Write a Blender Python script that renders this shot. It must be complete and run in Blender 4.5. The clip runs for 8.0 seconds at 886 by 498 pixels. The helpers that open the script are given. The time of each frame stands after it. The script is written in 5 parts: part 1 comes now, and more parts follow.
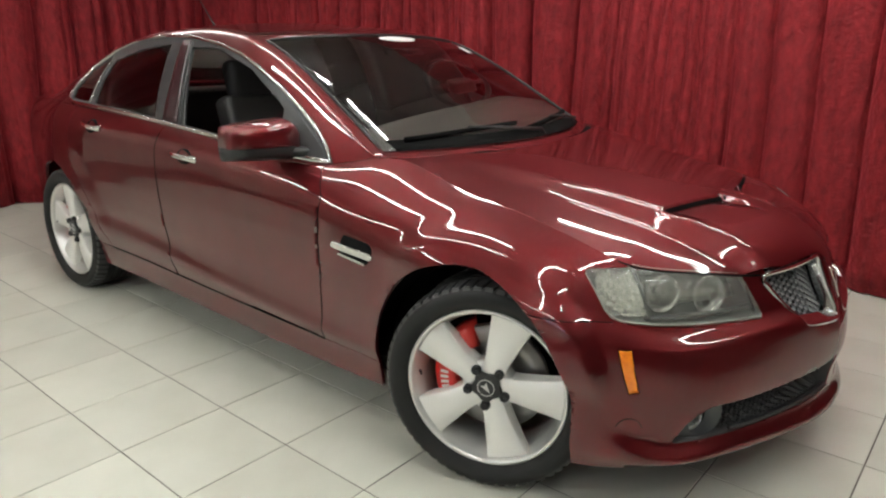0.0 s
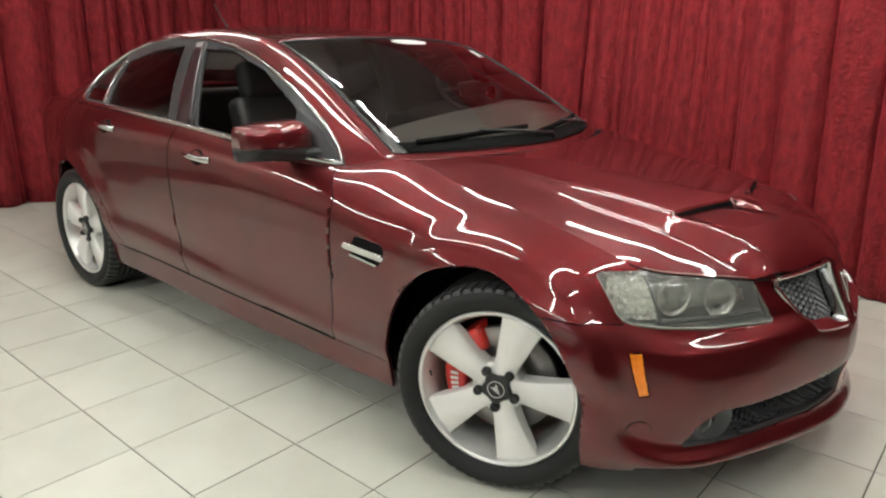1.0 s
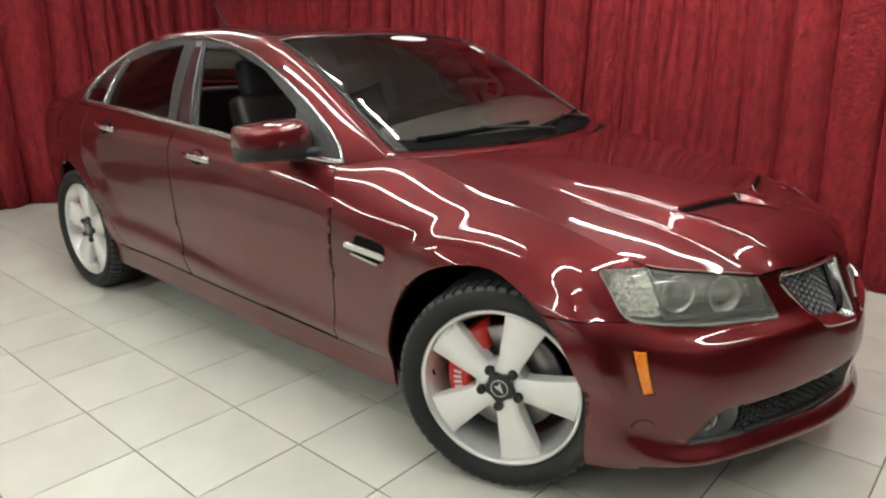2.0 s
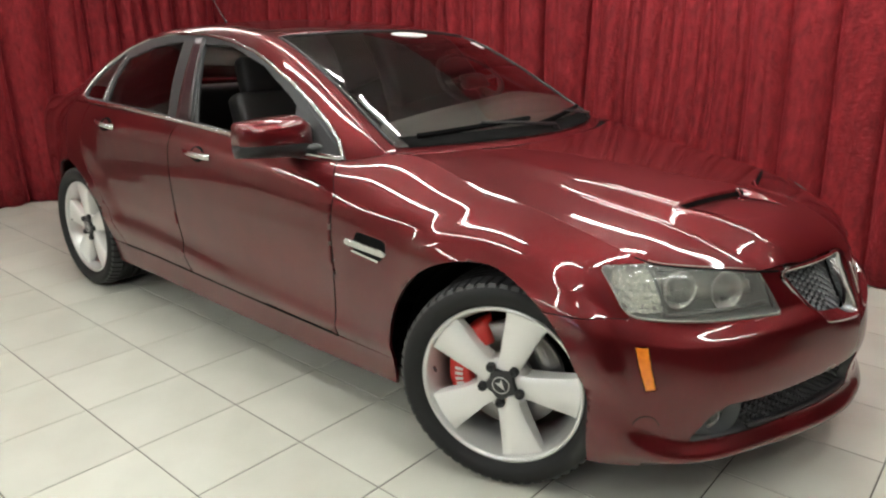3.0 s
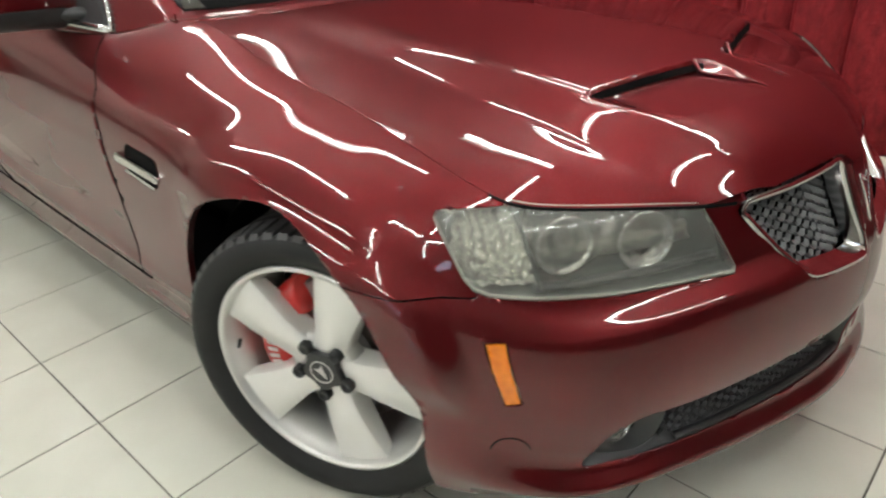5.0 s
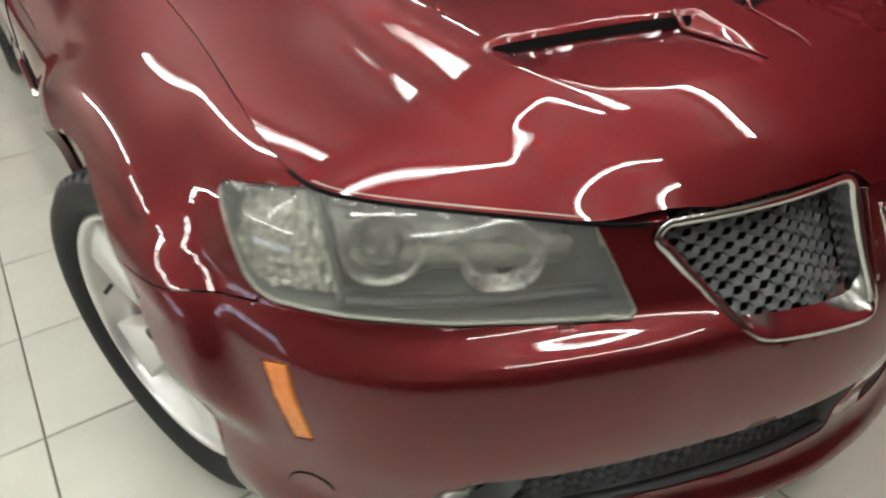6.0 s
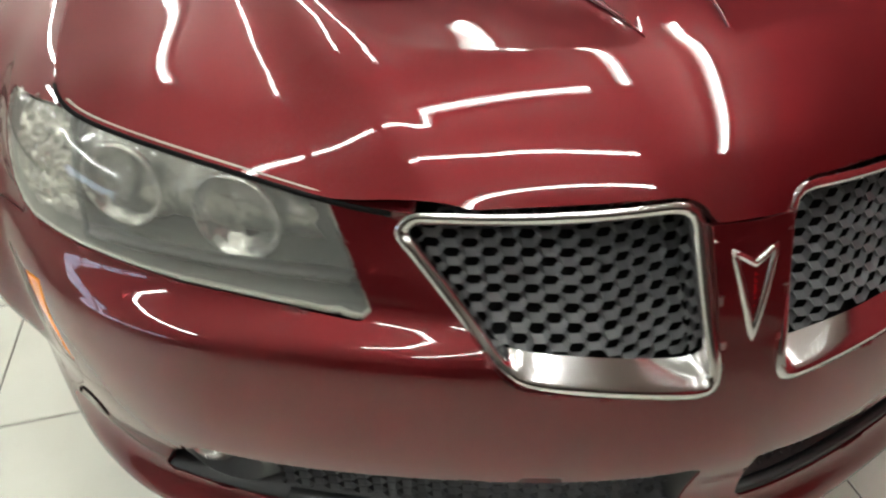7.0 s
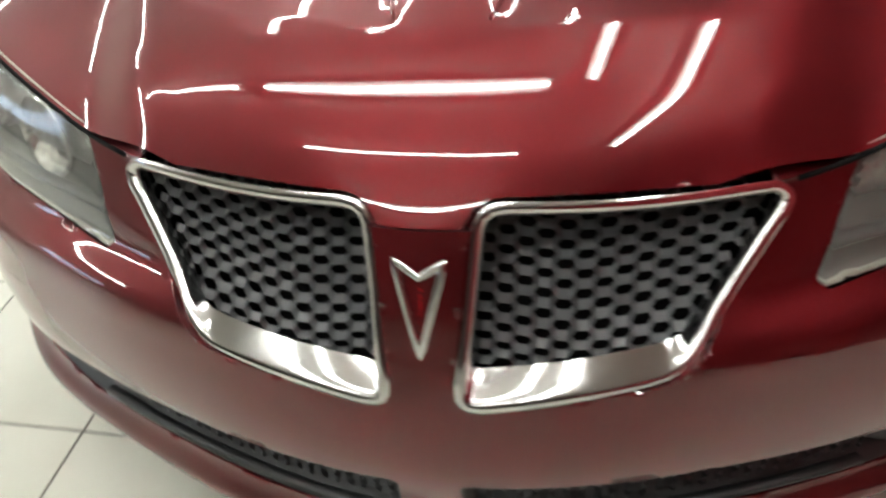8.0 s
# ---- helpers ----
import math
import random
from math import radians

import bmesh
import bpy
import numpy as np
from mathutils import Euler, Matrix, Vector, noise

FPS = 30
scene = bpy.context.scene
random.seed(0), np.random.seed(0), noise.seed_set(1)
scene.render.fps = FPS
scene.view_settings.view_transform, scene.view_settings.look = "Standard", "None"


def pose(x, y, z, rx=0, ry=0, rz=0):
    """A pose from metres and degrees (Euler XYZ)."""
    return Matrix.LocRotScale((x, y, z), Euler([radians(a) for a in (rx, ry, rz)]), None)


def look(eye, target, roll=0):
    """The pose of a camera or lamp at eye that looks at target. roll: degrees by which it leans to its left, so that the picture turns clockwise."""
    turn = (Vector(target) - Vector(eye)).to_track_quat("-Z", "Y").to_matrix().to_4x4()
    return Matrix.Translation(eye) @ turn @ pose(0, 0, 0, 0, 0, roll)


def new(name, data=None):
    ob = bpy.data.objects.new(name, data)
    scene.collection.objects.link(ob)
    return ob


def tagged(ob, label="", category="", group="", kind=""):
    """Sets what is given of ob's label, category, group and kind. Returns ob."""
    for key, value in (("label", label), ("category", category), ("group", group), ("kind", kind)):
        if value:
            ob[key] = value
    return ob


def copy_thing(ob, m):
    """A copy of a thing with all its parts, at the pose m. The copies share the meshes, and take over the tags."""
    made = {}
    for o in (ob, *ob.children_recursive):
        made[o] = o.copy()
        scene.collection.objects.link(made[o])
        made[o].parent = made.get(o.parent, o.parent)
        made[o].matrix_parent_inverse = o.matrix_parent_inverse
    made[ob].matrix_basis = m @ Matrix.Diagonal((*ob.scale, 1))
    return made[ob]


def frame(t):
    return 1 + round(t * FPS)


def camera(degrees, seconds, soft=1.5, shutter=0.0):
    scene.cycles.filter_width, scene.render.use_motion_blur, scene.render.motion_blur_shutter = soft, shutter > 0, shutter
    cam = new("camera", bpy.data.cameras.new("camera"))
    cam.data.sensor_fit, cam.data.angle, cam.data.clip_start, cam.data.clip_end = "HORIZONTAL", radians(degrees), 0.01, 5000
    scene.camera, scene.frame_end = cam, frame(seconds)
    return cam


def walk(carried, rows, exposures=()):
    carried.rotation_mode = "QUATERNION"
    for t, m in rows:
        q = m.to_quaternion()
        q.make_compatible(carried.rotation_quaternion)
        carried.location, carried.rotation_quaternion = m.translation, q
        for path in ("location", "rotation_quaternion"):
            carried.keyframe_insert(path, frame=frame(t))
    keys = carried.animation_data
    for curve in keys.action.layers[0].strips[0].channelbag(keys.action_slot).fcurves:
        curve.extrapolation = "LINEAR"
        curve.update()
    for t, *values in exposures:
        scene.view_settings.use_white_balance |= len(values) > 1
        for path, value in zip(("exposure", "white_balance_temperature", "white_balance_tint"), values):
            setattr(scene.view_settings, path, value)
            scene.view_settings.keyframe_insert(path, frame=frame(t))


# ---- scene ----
cam = camera(65.2, 8.0, 2.2, 0.5)
PATH = [
    (0, (1.158, -2.489, 1.381), (-0.07, -1.018, 0.808), 0.4),
    (1, (1.153, -2.51, 1.378), (-0.09, -1.048, 0.815), 0.8),
    (1.5, (1.149, -2.497, 1.384), (-0.101, -1.043, 0.815), 0.3),
    (3, (1.143, -2.485, 1.379), (-0.108, -1.037, 0.795), -0.1),
    (3.5, (1.123, -2.348, 1.366), (-0.144, -0.931, 0.745), -0.5),
    (4, (1.095, -2.132, 1.322), (-0.138, -0.756, 0.557), -0.8),
    (4.5, (1.02, -1.857, 1.306), (-0.176, -0.51, 0.436), -1.5),
    (4.7, (1.009, -1.74, 1.303), (-0.173, -0.414, 0.384), -1.9),
    (5.8, (1.079, -1.111, 1.209), (-0.259, -0.122, 0.099), -2.7),
    (6, (1.106, -1.0, 1.204), (-0.272, -0.101, 0.067), -1.5),
    (6.3, (1.126, -0.819, 1.201), (-0.277, -0.095, -0.028), -3.3),
    (6.5, (1.149, -0.705, 1.185), (-0.293, -0.105, -0.065), -5.0),
    (6.7, (1.205, -0.587, 1.164), (-0.307, -0.108, -0.055), -3.6),
    (7, (1.232, -0.443, 1.148), (-0.301, -0.11, -0.092), -2.0),
    (7.2, (1.224, -0.340, 1.140), (-0.310, -0.146, -0.129), -3.7),
    (7.5, (1.246, -0.163, 1.105), (-0.335, -0.142, -0.119), -3.3),
    (8, (1.242, 0.127, 1.128), (-0.258, -0.182, -0.159), -4.5),
]
walk(cam, [(t, look(eye, target, roll)) for t, eye, target, roll in PATH], [(0.0, -0.12), (0.5, -0.05), (1.5, 0.04), (3.0, 0.04), (4.5, 0.05), (6.0, 0.08), (7.0, 0.18), (8.0, 0.28)])

from mathutils.bvhtree import BVHTree
from mathutils.interpolate import poly_3d_calc

# ---- world, lamps and exposure ----
world = bpy.data.worlds.new("world")
scene.world = world
world.use_nodes = True
world.node_tree.nodes["Background"].inputs["Color"].default_value = (0.02, 0.02, 0.02, 1)
CEILING = 3.0
TUBE_POWER = 70.0
scene.view_settings.exposure = 0.0


# ---- materials ----
def material(name, color, rough=0.5, metal=0.0, coat=0.0, **more):
    m = bpy.data.materials.new(name)
    m.use_nodes = True
    b = m.node_tree.nodes["Principled BSDF"]
    b.inputs["Base Color"].default_value = (*color, 1)
    b.inputs["Roughness"].default_value = rough
    b.inputs["Metallic"].default_value = metal
    b.inputs["Coat Weight"].default_value = coat
    b.inputs["Coat Roughness"].default_value = 0.03
    for key, value in more.items():
        b.inputs[key.replace("_", " ")].default_value = value
    return m


def node(m, kind, **inputs):
    n = m.node_tree.nodes.new(kind)
    for key, value in inputs.items():
        n.inputs[key.replace("_", " ")].default_value = value
    return n


def wire(m, a, out, b, into):
    m.node_tree.links.new(a.outputs[out], b.inputs[into])


def shader(m):
    return m.node_tree.nodes["Principled BSDF"]


def noisy(m, scale, dark, light, detail=6.0, stretch=(1, 1, 1), low=0.35, high=0.65):
    """Varies a material's colour between two colours by noise at real-world scale."""
    c = m.node_tree.nodes.new("ShaderNodeTexCoord")
    mp = m.node_tree.nodes.new("ShaderNodeMapping")
    mp.inputs["Scale"].default_value = stretch
    n = node(m, "ShaderNodeTexNoise", Scale=scale, Detail=detail)
    r = m.node_tree.nodes.new("ShaderNodeValToRGB")
    r.color_ramp.elements[0].position, r.color_ramp.elements[1].position = low, high
    r.color_ramp.elements[0].color, r.color_ramp.elements[1].color = (*dark, 1), (*light, 1)
    wire(m, c, "Object", mp, "Vector")
    wire(m, mp, "Vector", n, "Vector")
    wire(m, n, "Fac", r, "Fac")
    wire(m, r, "Color", shader(m), "Base Color")
    return n, r, mp


def relief(m, scale, strength, distance=0.002, detail=4.0, coat=False):
    c = m.node_tree.nodes.new("ShaderNodeTexCoord")
    n = node(m, "ShaderNodeTexNoise", Scale=scale, Detail=detail)
    b = node(m, "ShaderNodeBump", Strength=strength, Distance=distance)
    wire(m, c, "Object", n, "Vector")
    wire(m, n, "Fac", b, "Height")
    wire(m, b, "Normal", shader(m), "Normal")
    return b


def rough_noise(m, scale, low, high):
    c = m.node_tree.nodes.new("ShaderNodeTexCoord")
    n = node(m, "ShaderNodeTexNoise", Scale=scale, Detail=5.0)
    r = node(m, "ShaderNodeMapRange", To_Min=low, To_Max=high)
    wire(m, c, "Object", n, "Vector")
    wire(m, n, "Fac", r, "Value")
    wire(m, r, "Result", shader(m), "Roughness")


PAINT = material("red_car_paint", (0.09, 0.0036, 0.0058), 0.46, 0.9, 1.0)
shader(PAINT).inputs["Coat IOR"].default_value = 1.55
shader(PAINT).inputs["Specular IOR Level"].default_value = 0.0
shader(PAINT).inputs["Coat Roughness"].default_value = 0.014
noisy(PAINT, 5.0, (0.099, 0.0078, 0.0100), (0.113, 0.0089, 0.0113), 3.0)
CHROME = material("chrome", (0.66, 0.66, 0.65), 0.13, 1.0)
ALUMINIUM = material("silver_spoke_paint", (0.84, 0.835, 0.80), 0.34, 0.25, 0.3)
rough_noise(ALUMINIUM, 40.0, 0.26, 0.40)
ALU_PAINT = material("silver_wheel_paint", (0.68, 0.68, 0.66), 0.30, 0.6, 0.4)
RUBBER = material("tyre_rubber", (0.012, 0.012, 0.012), 0.65)
relief(RUBBER, 300.0, 0.15, 0.001)
shader(RUBBER).inputs["Specular IOR Level"].default_value = 0.3
# paler than the tyre: the light on the block tops is put into the colour
TREAD = material("lit_tread_rubber", (0.035, 0.035, 0.036), 0.5)
relief(TREAD, 200.0, 0.2, 0.001)
PLASTIC = material("black_plastic", (0.014, 0.0145, 0.015), 0.45)
relief(PLASTIC, 900.0, 0.15, 0.0006)
GRILLE = material("dark_grey_grille_plastic", (0.060, 0.062, 0.064), 0.42)
TRIM = material("satin_dark_trim", (0.022, 0.023, 0.024), 0.42)
# near-black for matt black parts, and for the shade in gaps and openings
CAVITY = material("matt_black_and_gap_shade", (0.006, 0.006, 0.006), 0.8)
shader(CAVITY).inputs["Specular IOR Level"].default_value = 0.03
CALIPER = material("red_brake_caliper", (0.55, 0.02, 0.015), 0.4, 0.0, 0.5)
DISC = material("brake_disc_steel", (0.30, 0.29, 0.28), 0.38, 0.9)
AMBER = material("amber_lens", (0.75, 0.20, 0.012), 0.22, 0.0, 0.6)
noisy(AMBER, 45.0, (0.66, 0.165, 0.010), (0.78, 0.22, 0.014), 1.0)
LEATHER = material("black_leather", (0.022, 0.021, 0.020), 0.55)
relief(LEATHER, 250.0, 0.25, 0.001)
PILLAR = material("dark_red_pillar_gloss", (0.018, 0.004, 0.006), 0.35, 0.0, 0.25)
DASH = material("grey_dashboard", (0.13, 0.118, 0.103), 0.6)
relief(DASH, 500.0, 0.2, 0.0008)
GLASS = material("windscreen_glass", (0.92, 0.95, 0.93), 0.0, 0.0, 0.0, Transmission_Weight=1.0, IOR=1.52)
TINT = material("tinted_glass", (0.74, 0.76, 0.74), 0.0, 0.0, 0.0, Transmission_Weight=1.0, IOR=1.5)
LENS = material("hazed_headlamp_lens", (0.84, 0.86, 0.79), 0.10, 0.0, 0.6, Transmission_Weight=0.90, IOR=1.3)
rough_noise(LENS, 9.0, 0.05, 0.20)
CLEAR = material("clear_fog_lens", (0.9, 0.9, 0.88), 0.04, 0.0, 0.0, Transmission_Weight=0.9, IOR=1.3)
PALE = material("yellowed_clear_plastic", (0.24, 0.245, 0.205), 0.35, 0.0, 0.2)
WHITE_LAMP = material("white_turn_lamp_facets", (0.74, 0.74, 0.69), 0.16, 0.85)
relief(WHITE_LAMP, 110.0, 0.5, 0.006, 1.0)
REFLECTOR = material("lamp_reflector", (0.72, 0.72, 0.70), 0.14, 0.9)
relief(REFLECTOR, 60.0, 0.35, 0.01, 1.0)
INNER = material("dulled_bright_lamp_liner", (0.34, 0.34, 0.32), 0.22, 0.9)
relief(INNER, 42.0, 0.6, 0.012, 2.0)
BEZEL = material("grey_lamp_bezel", (0.10, 0.105, 0.10), 0.28, 0.4)
noisy(BEZEL, 7.0, (0.07, 0.075, 0.07), (0.13, 0.135, 0.125), 2.0)
STICKER = material("white_sticker", (0.75, 0.75, 0.73), 0.5)
RED_BADGE = material("red_badge_enamel", (0.35, 0.008, 0.012), 0.2, 0.0, 0.8)
GREY_MARK = material("grey_lettering", (0.62, 0.60, 0.58), 0.5)

TILE = material("cream_floor_tile", (0.60, 0.57, 0.50), 0.28)
_, tile_ramp, _ = noisy(TILE, 3.0, (0.56, 0.56, 0.48), (0.65, 0.65, 0.57), 8.0, low=0.3, high=0.7)
tile_info = TILE.node_tree.nodes.new("ShaderNodeObjectInfo")
tile_hsv = node(TILE, "ShaderNodeHueSaturation")
tile_vary = node(TILE, "ShaderNodeMapRange", To_Min=0.95, To_Max=1.05)
wire(TILE, tile_info, "Random", tile_vary, "Value")
wire(TILE, tile_vary, "Result", tile_hsv, "Value")
wire(TILE, tile_ramp, "Color", tile_hsv, "Color")
wire(TILE, tile_hsv, "Color", shader(TILE), "Base Color")
rough_noise(TILE, 6.0, 0.22, 0.42)
GROUT = material("grey_grout", (0.13, 0.12, 0.10), 0.9)
noisy(GROUT, 8.0, (0.09, 0.083, 0.07), (0.20, 0.185, 0.155))
LIGHT_WALL = material("beige_wall_paint", (0.42, 0.36, 0.32), 0.8)
noisy(LIGHT_WALL, 1.2, (0.38, 0.325, 0.29), (0.46, 0.395, 0.35))
WALL = material("dark_wall_paint", (0.09, 0.065, 0.06), 0.8)
noisy(WALL, 1.5, (0.075, 0.055, 0.05), (0.11, 0.08, 0.072))
CEIL = material("grey_ceiling_paint", (0.46, 0.44, 0.41), 0.9)
noisy(CEIL, 2.0, (0.42, 0.40, 0.375), (0.50, 0.475, 0.445))
HOUSING = material("white_lamp_housing", (0.75, 0.75, 0.73), 0.5)
TUBE = bpy.data.materials.new("fluorescent_tube")
TUBE.use_nodes = True
tube_out = TUBE.node_tree.nodes["Material Output"]
tube_emit = node(TUBE, "ShaderNodeEmission", Color=(0.98, 1.0, 0.96, 1), Strength=TUBE_POWER)
wire(TUBE, tube_emit, "Emission", tube_out, "Surface")

DAYLIGHT = bpy.data.materials.new("outdoor_daylight")
DAYLIGHT.use_nodes = True
day_emit = node(DAYLIGHT, "ShaderNodeEmission", Color=(0.62, 0.74, 1.0, 1), Strength=5.0)
wire(DAYLIGHT, day_emit, "Emission", DAYLIGHT.node_tree.nodes["Material Output"], "Surface")

VELVET = material("red_crushed_velvet", (0.20, 0.012, 0.018), 0.75, 0.0, 0.0, Sheen_Weight=0.45, Sheen_Roughness=0.4)
shader(VELVET).inputs["Sheen Tint"].default_value = (0.8, 0.10, 0.13, 1)
noisy(VELVET, 26.0, (0.136, 0.0085, 0.0116), (0.228, 0.0146, 0.0194), 11.0, (1.0, 1.0, 0.45), 0.32, 0.66)
shader(VELVET).inputs["Specular IOR Level"].default_value = 0.2
relief(VELVET, 34.0, 1.0, 0.014, 8.0)


# ---- mesh helpers ----
SKINS = {}


def remember_skin(key, bm, outward):
    """Keeps the normals of a whole pressed sheet, so that panels cut from it shade as one smooth surface."""
    bm.normal_update()
    bm.verts.index_update()
    places, normals, corners = [], [], []
    for v in bm.verts:
        places.append(v.co.copy())
        n = v.normal.copy()
        normals.append(n if n.dot(outward(v.co)) > 0 else -n)
    for q in bm.faces:
        i = [v.index for v in q.verts]
        corners += [(i[0], i[1], i[2]), (i[0], i[2], i[3])]
    SKINS[key] = (BVHTree.FromPolygons(places, corners), places, normals, corners)


def skin_normals(bm, key):
    """For each corner point of a panel the normal of the sheet that it was cut from; points off the sheet keep their own."""
    tree, places, normals, corners = SKINS[key]
    bm.normal_update()
    out = []
    for v in bm.verts:
        side = 1 if key != "flank" or v.co.y <= 0 else -1
        p = Vector((v.co.x, v.co.y * side, v.co.z))
        spot, _, i, off = tree.find_nearest(p)
        shares = poly_3d_calc([places[k] for k in corners[i]], spot)
        n = sum((normals[k] * w for k, w in zip(corners[i], shares)), Vector()).normalized()
        n.y *= side
        out.append(n if off < 0.0009 and n.dot(v.normal) > 0.3 else v.normal.copy())
    return out


def part(name, bm, mat, parent, label="", smooth=True, skin=""):
    """Links a bmesh as one mesh object under a thing or a part."""
    bm.verts.index_update()
    normals = skin_normals(bm, skin) if skin else None
    if of_body(parent):
        for v in bm.verts:
            v.co = settled(v.co)
    me = bpy.data.meshes.new(name)
    bm.to_mesh(me)
    bm.free()
    me.materials.append(mat)
    if smooth:
        me.shade_smooth()
    if normals:
        me.normals_split_custom_set_from_vertices(normals)
    ob = new(name, me)
    ob.parent = parent
    return tagged(ob, label)


def of_body(ob):
    """Whether a parent belongs to the car's body rather than to a wheel or the room."""
    chain = []
    while ob:
        chain.append(ob.name.split(".")[0])
        ob = ob.parent
    return chain[-1:] == ["car"] and "wheel" not in chain


def settled(p):
    """The body's stance: the drawn skin eased a little back and down over its middle."""
    x, y, z = p
    return Vector((x - 0.0464 + 0.0296 * z + 0.0465 * y * y + 0.0059 * x * z, y, z - 0.0265 + 0.0223 * y * y + 0.0046 * x * z - 0.0025 * x))


def empty(name, label, category, at=(0, 0, 0), **tags):
    ob = new(name)
    ob.location = at
    ob.empty_display_size = 0.1
    return tagged(ob, label, category, **tags)


def cubic(knots, values):
    """A natural cubic spline through values at knots, as a function."""
    t, v = np.array(knots, float), np.array(values, float)
    if v.ndim == 1:
        v = v[:, None]
    n, h = len(t), np.diff(t)
    a, r = np.eye(n), np.zeros((n, v.shape[1]))
    for i in range(1, n - 1):
        a[i, i - 1], a[i, i], a[i, i + 1] = h[i - 1], 2 * (h[i - 1] + h[i]), h[i]
        r[i] = 6 * ((v[i + 1] - v[i]) / h[i] - (v[i] - v[i - 1]) / h[i - 1])
    m = np.linalg.solve(a, r)

    def at(x):
        x = np.atleast_1d(np.asarray(x, float))
        i = np.clip(np.searchsorted(t, x) - 1, 0, n - 2)
        b, c, d = x - t[i], t[i + 1] - x, h[i]
        b, c, d = b[:, None], c[:, None], d[:, None]
        return (m[i] * c**3 + m[i + 1] * b**3) / (6 * d) + (v[i] / d - m[i] * d / 6) * c + (v[i + 1] / d - m[i + 1] * d / 6) * b

    return at


def gentle(points):
    """A one-valued curve through (key, value) pairs with slopes that do not overshoot."""
    k, v = np.array(points, float).T
    order = np.argsort(k)
    k, v = k[order], v[order]
    d = np.diff(v) / np.diff(k)
    s = np.r_[d[0], [0 if a * b <= 0 else 2 * a * b / (a + b) for a, b in zip(d[:-1], d[1:])], d[-1]]

    def at(x):
        x = np.clip(x, k[0], k[-1])
        i = np.clip(np.searchsorted(k, x) - 1, 0, len(k) - 2)
        h = k[i + 1] - k[i]
        u = (x - k[i]) / h
        return (1 + 2 * u) * (1 - u) ** 2 * v[i] + u * (1 - u) ** 2 * h * s[i] + u * u * (3 - 2 * u) * v[i + 1] + u * u * (u - 1) * h * s[i + 1]

    return at


def column(points, n):
    """n points along a smooth chord-length curve through the rows of points."""
    p = np.asarray(points, float)
    h = np.linalg.norm(np.diff(p, axis=0), axis=1) + 1e-6
    t = np.r_[0, np.cumsum(h)]
    d = np.diff(p, axis=0) / h[:, None]
    s = np.vstack([d[:1], (d[:-1] * h[1:, None] + d[1:] * h[:-1, None]) / (h[1:] + h[:-1])[:, None], d[-1:]])
    s[-1] = 2 * d[-1] - s[-2]
    x = np.interp(np.linspace(0, len(p) - 1, n), np.arange(len(p)), t)
    i = np.clip(np.searchsorted(t, x) - 1, 0, len(p) - 2)
    u, k = ((x - t[i]) / h[i])[:, None], h[i][:, None]
    return (1 + 2 * u) * (1 - u) ** 2 * p[i] + u * (1 - u) ** 2 * k * s[i] + u * u * (3 - 2 * u) * p[i + 1] + u * u * (u - 1) * k * s[i + 1]


def sheet(bm, rows):
    """Faces over a grid of points."""
    vs = [[bm.verts.new(p) for p in row] for row in rows]
    for a, b in zip(vs[:-1], vs[1:]):
        for i in range(len(a) - 1):
            bm.faces.new((a[i], a[i + 1], b[i + 1], b[i]))
    return vs


SIDE = lambda p: (p[0], p[2])
FRONT = lambda p: (p[1], p[2])
TOP = lambda p: (p[0], p[1])
SLANT = lambda p: ((p[0] + p[1]) * 0.70711, p[2])
AXES_OF = {SIDE: (Vector((1, 0, 0)), Vector((0, 0, 1))), FRONT: (Vector((0, 1, 0)), Vector((0, 0, 1))),
           TOP: (Vector((1, 0, 0)), Vector((0, 1, 0))), SLANT: (Vector((0.70711, 0.70711, 0)), Vector((0, 0, 1)))}


def inside(q, poly):
    hit, (x, y) = False, q
    for (ax, ay), (bx, by) in zip(poly, poly[1:] + poly[:1]):
        if (ay > y) != (by > y) and x < (bx - ax) * (y - ay) / (by - ay) + ax:
            hit = not hit
    return hit


def cut(bm, poly, view, region=lambda c: True, closed=True, margin=0.004):
    """Slices the faces along a polygon seen along one direction, and returns the faces inside it."""
    e, f = AXES_OF[view]
    segments = list(zip(poly, poly[1:] + poly[:1])) if closed else list(zip(poly[:-1], poly[1:]))
    low = (min(p[0] for p in poly) - margin, min(p[1] for p in poly) - margin)
    high = (max(p[0] for p in poly) + margin, max(p[1] for p in poly) + margin)

    def close(faces, lo, hi):
        out = []
        for face in faces:
            qs = [view(v.co) for v in face.verts]
            if max(q[0] for q in qs) >= lo[0] and min(q[0] for q in qs) <= hi[0]:
                if max(q[1] for q in qs) >= lo[1] and min(q[1] for q in qs) <= hi[1]:
                    out.append(face)
        return out

    pool = {q for q in close(bm.faces, low, high) if region(q.calc_center_median())}
    for a, b in segments:
        lo = (min(a[0], b[0]) - margin, min(a[1], b[1]) - margin)
        hi = (max(a[0], b[0]) + margin, max(a[1], b[1]) + margin)
        near = close(pool, lo, hi)
        if not near:
            continue
        d = Vector((b[0] - a[0], b[1] - a[1]))
        normal = (e * -d.y + f * d.x).normalized()
        geom = set(near) | {x for q in near for x in q.edges} | {x for q in near for x in q.verts}
        made = bmesh.ops.bisect_plane(bm, geom=list(geom), dist=1e-5, plane_co=e * a[0] + f * a[1], plane_no=normal)["geom"]
        pool = {q for q in pool if q.is_valid} | {g for g in made if isinstance(g, bmesh.types.BMFace)}
    if not closed:
        return []
    return [q for q in pool if q.is_valid and inside(view(q.calc_center_median()), poly)]


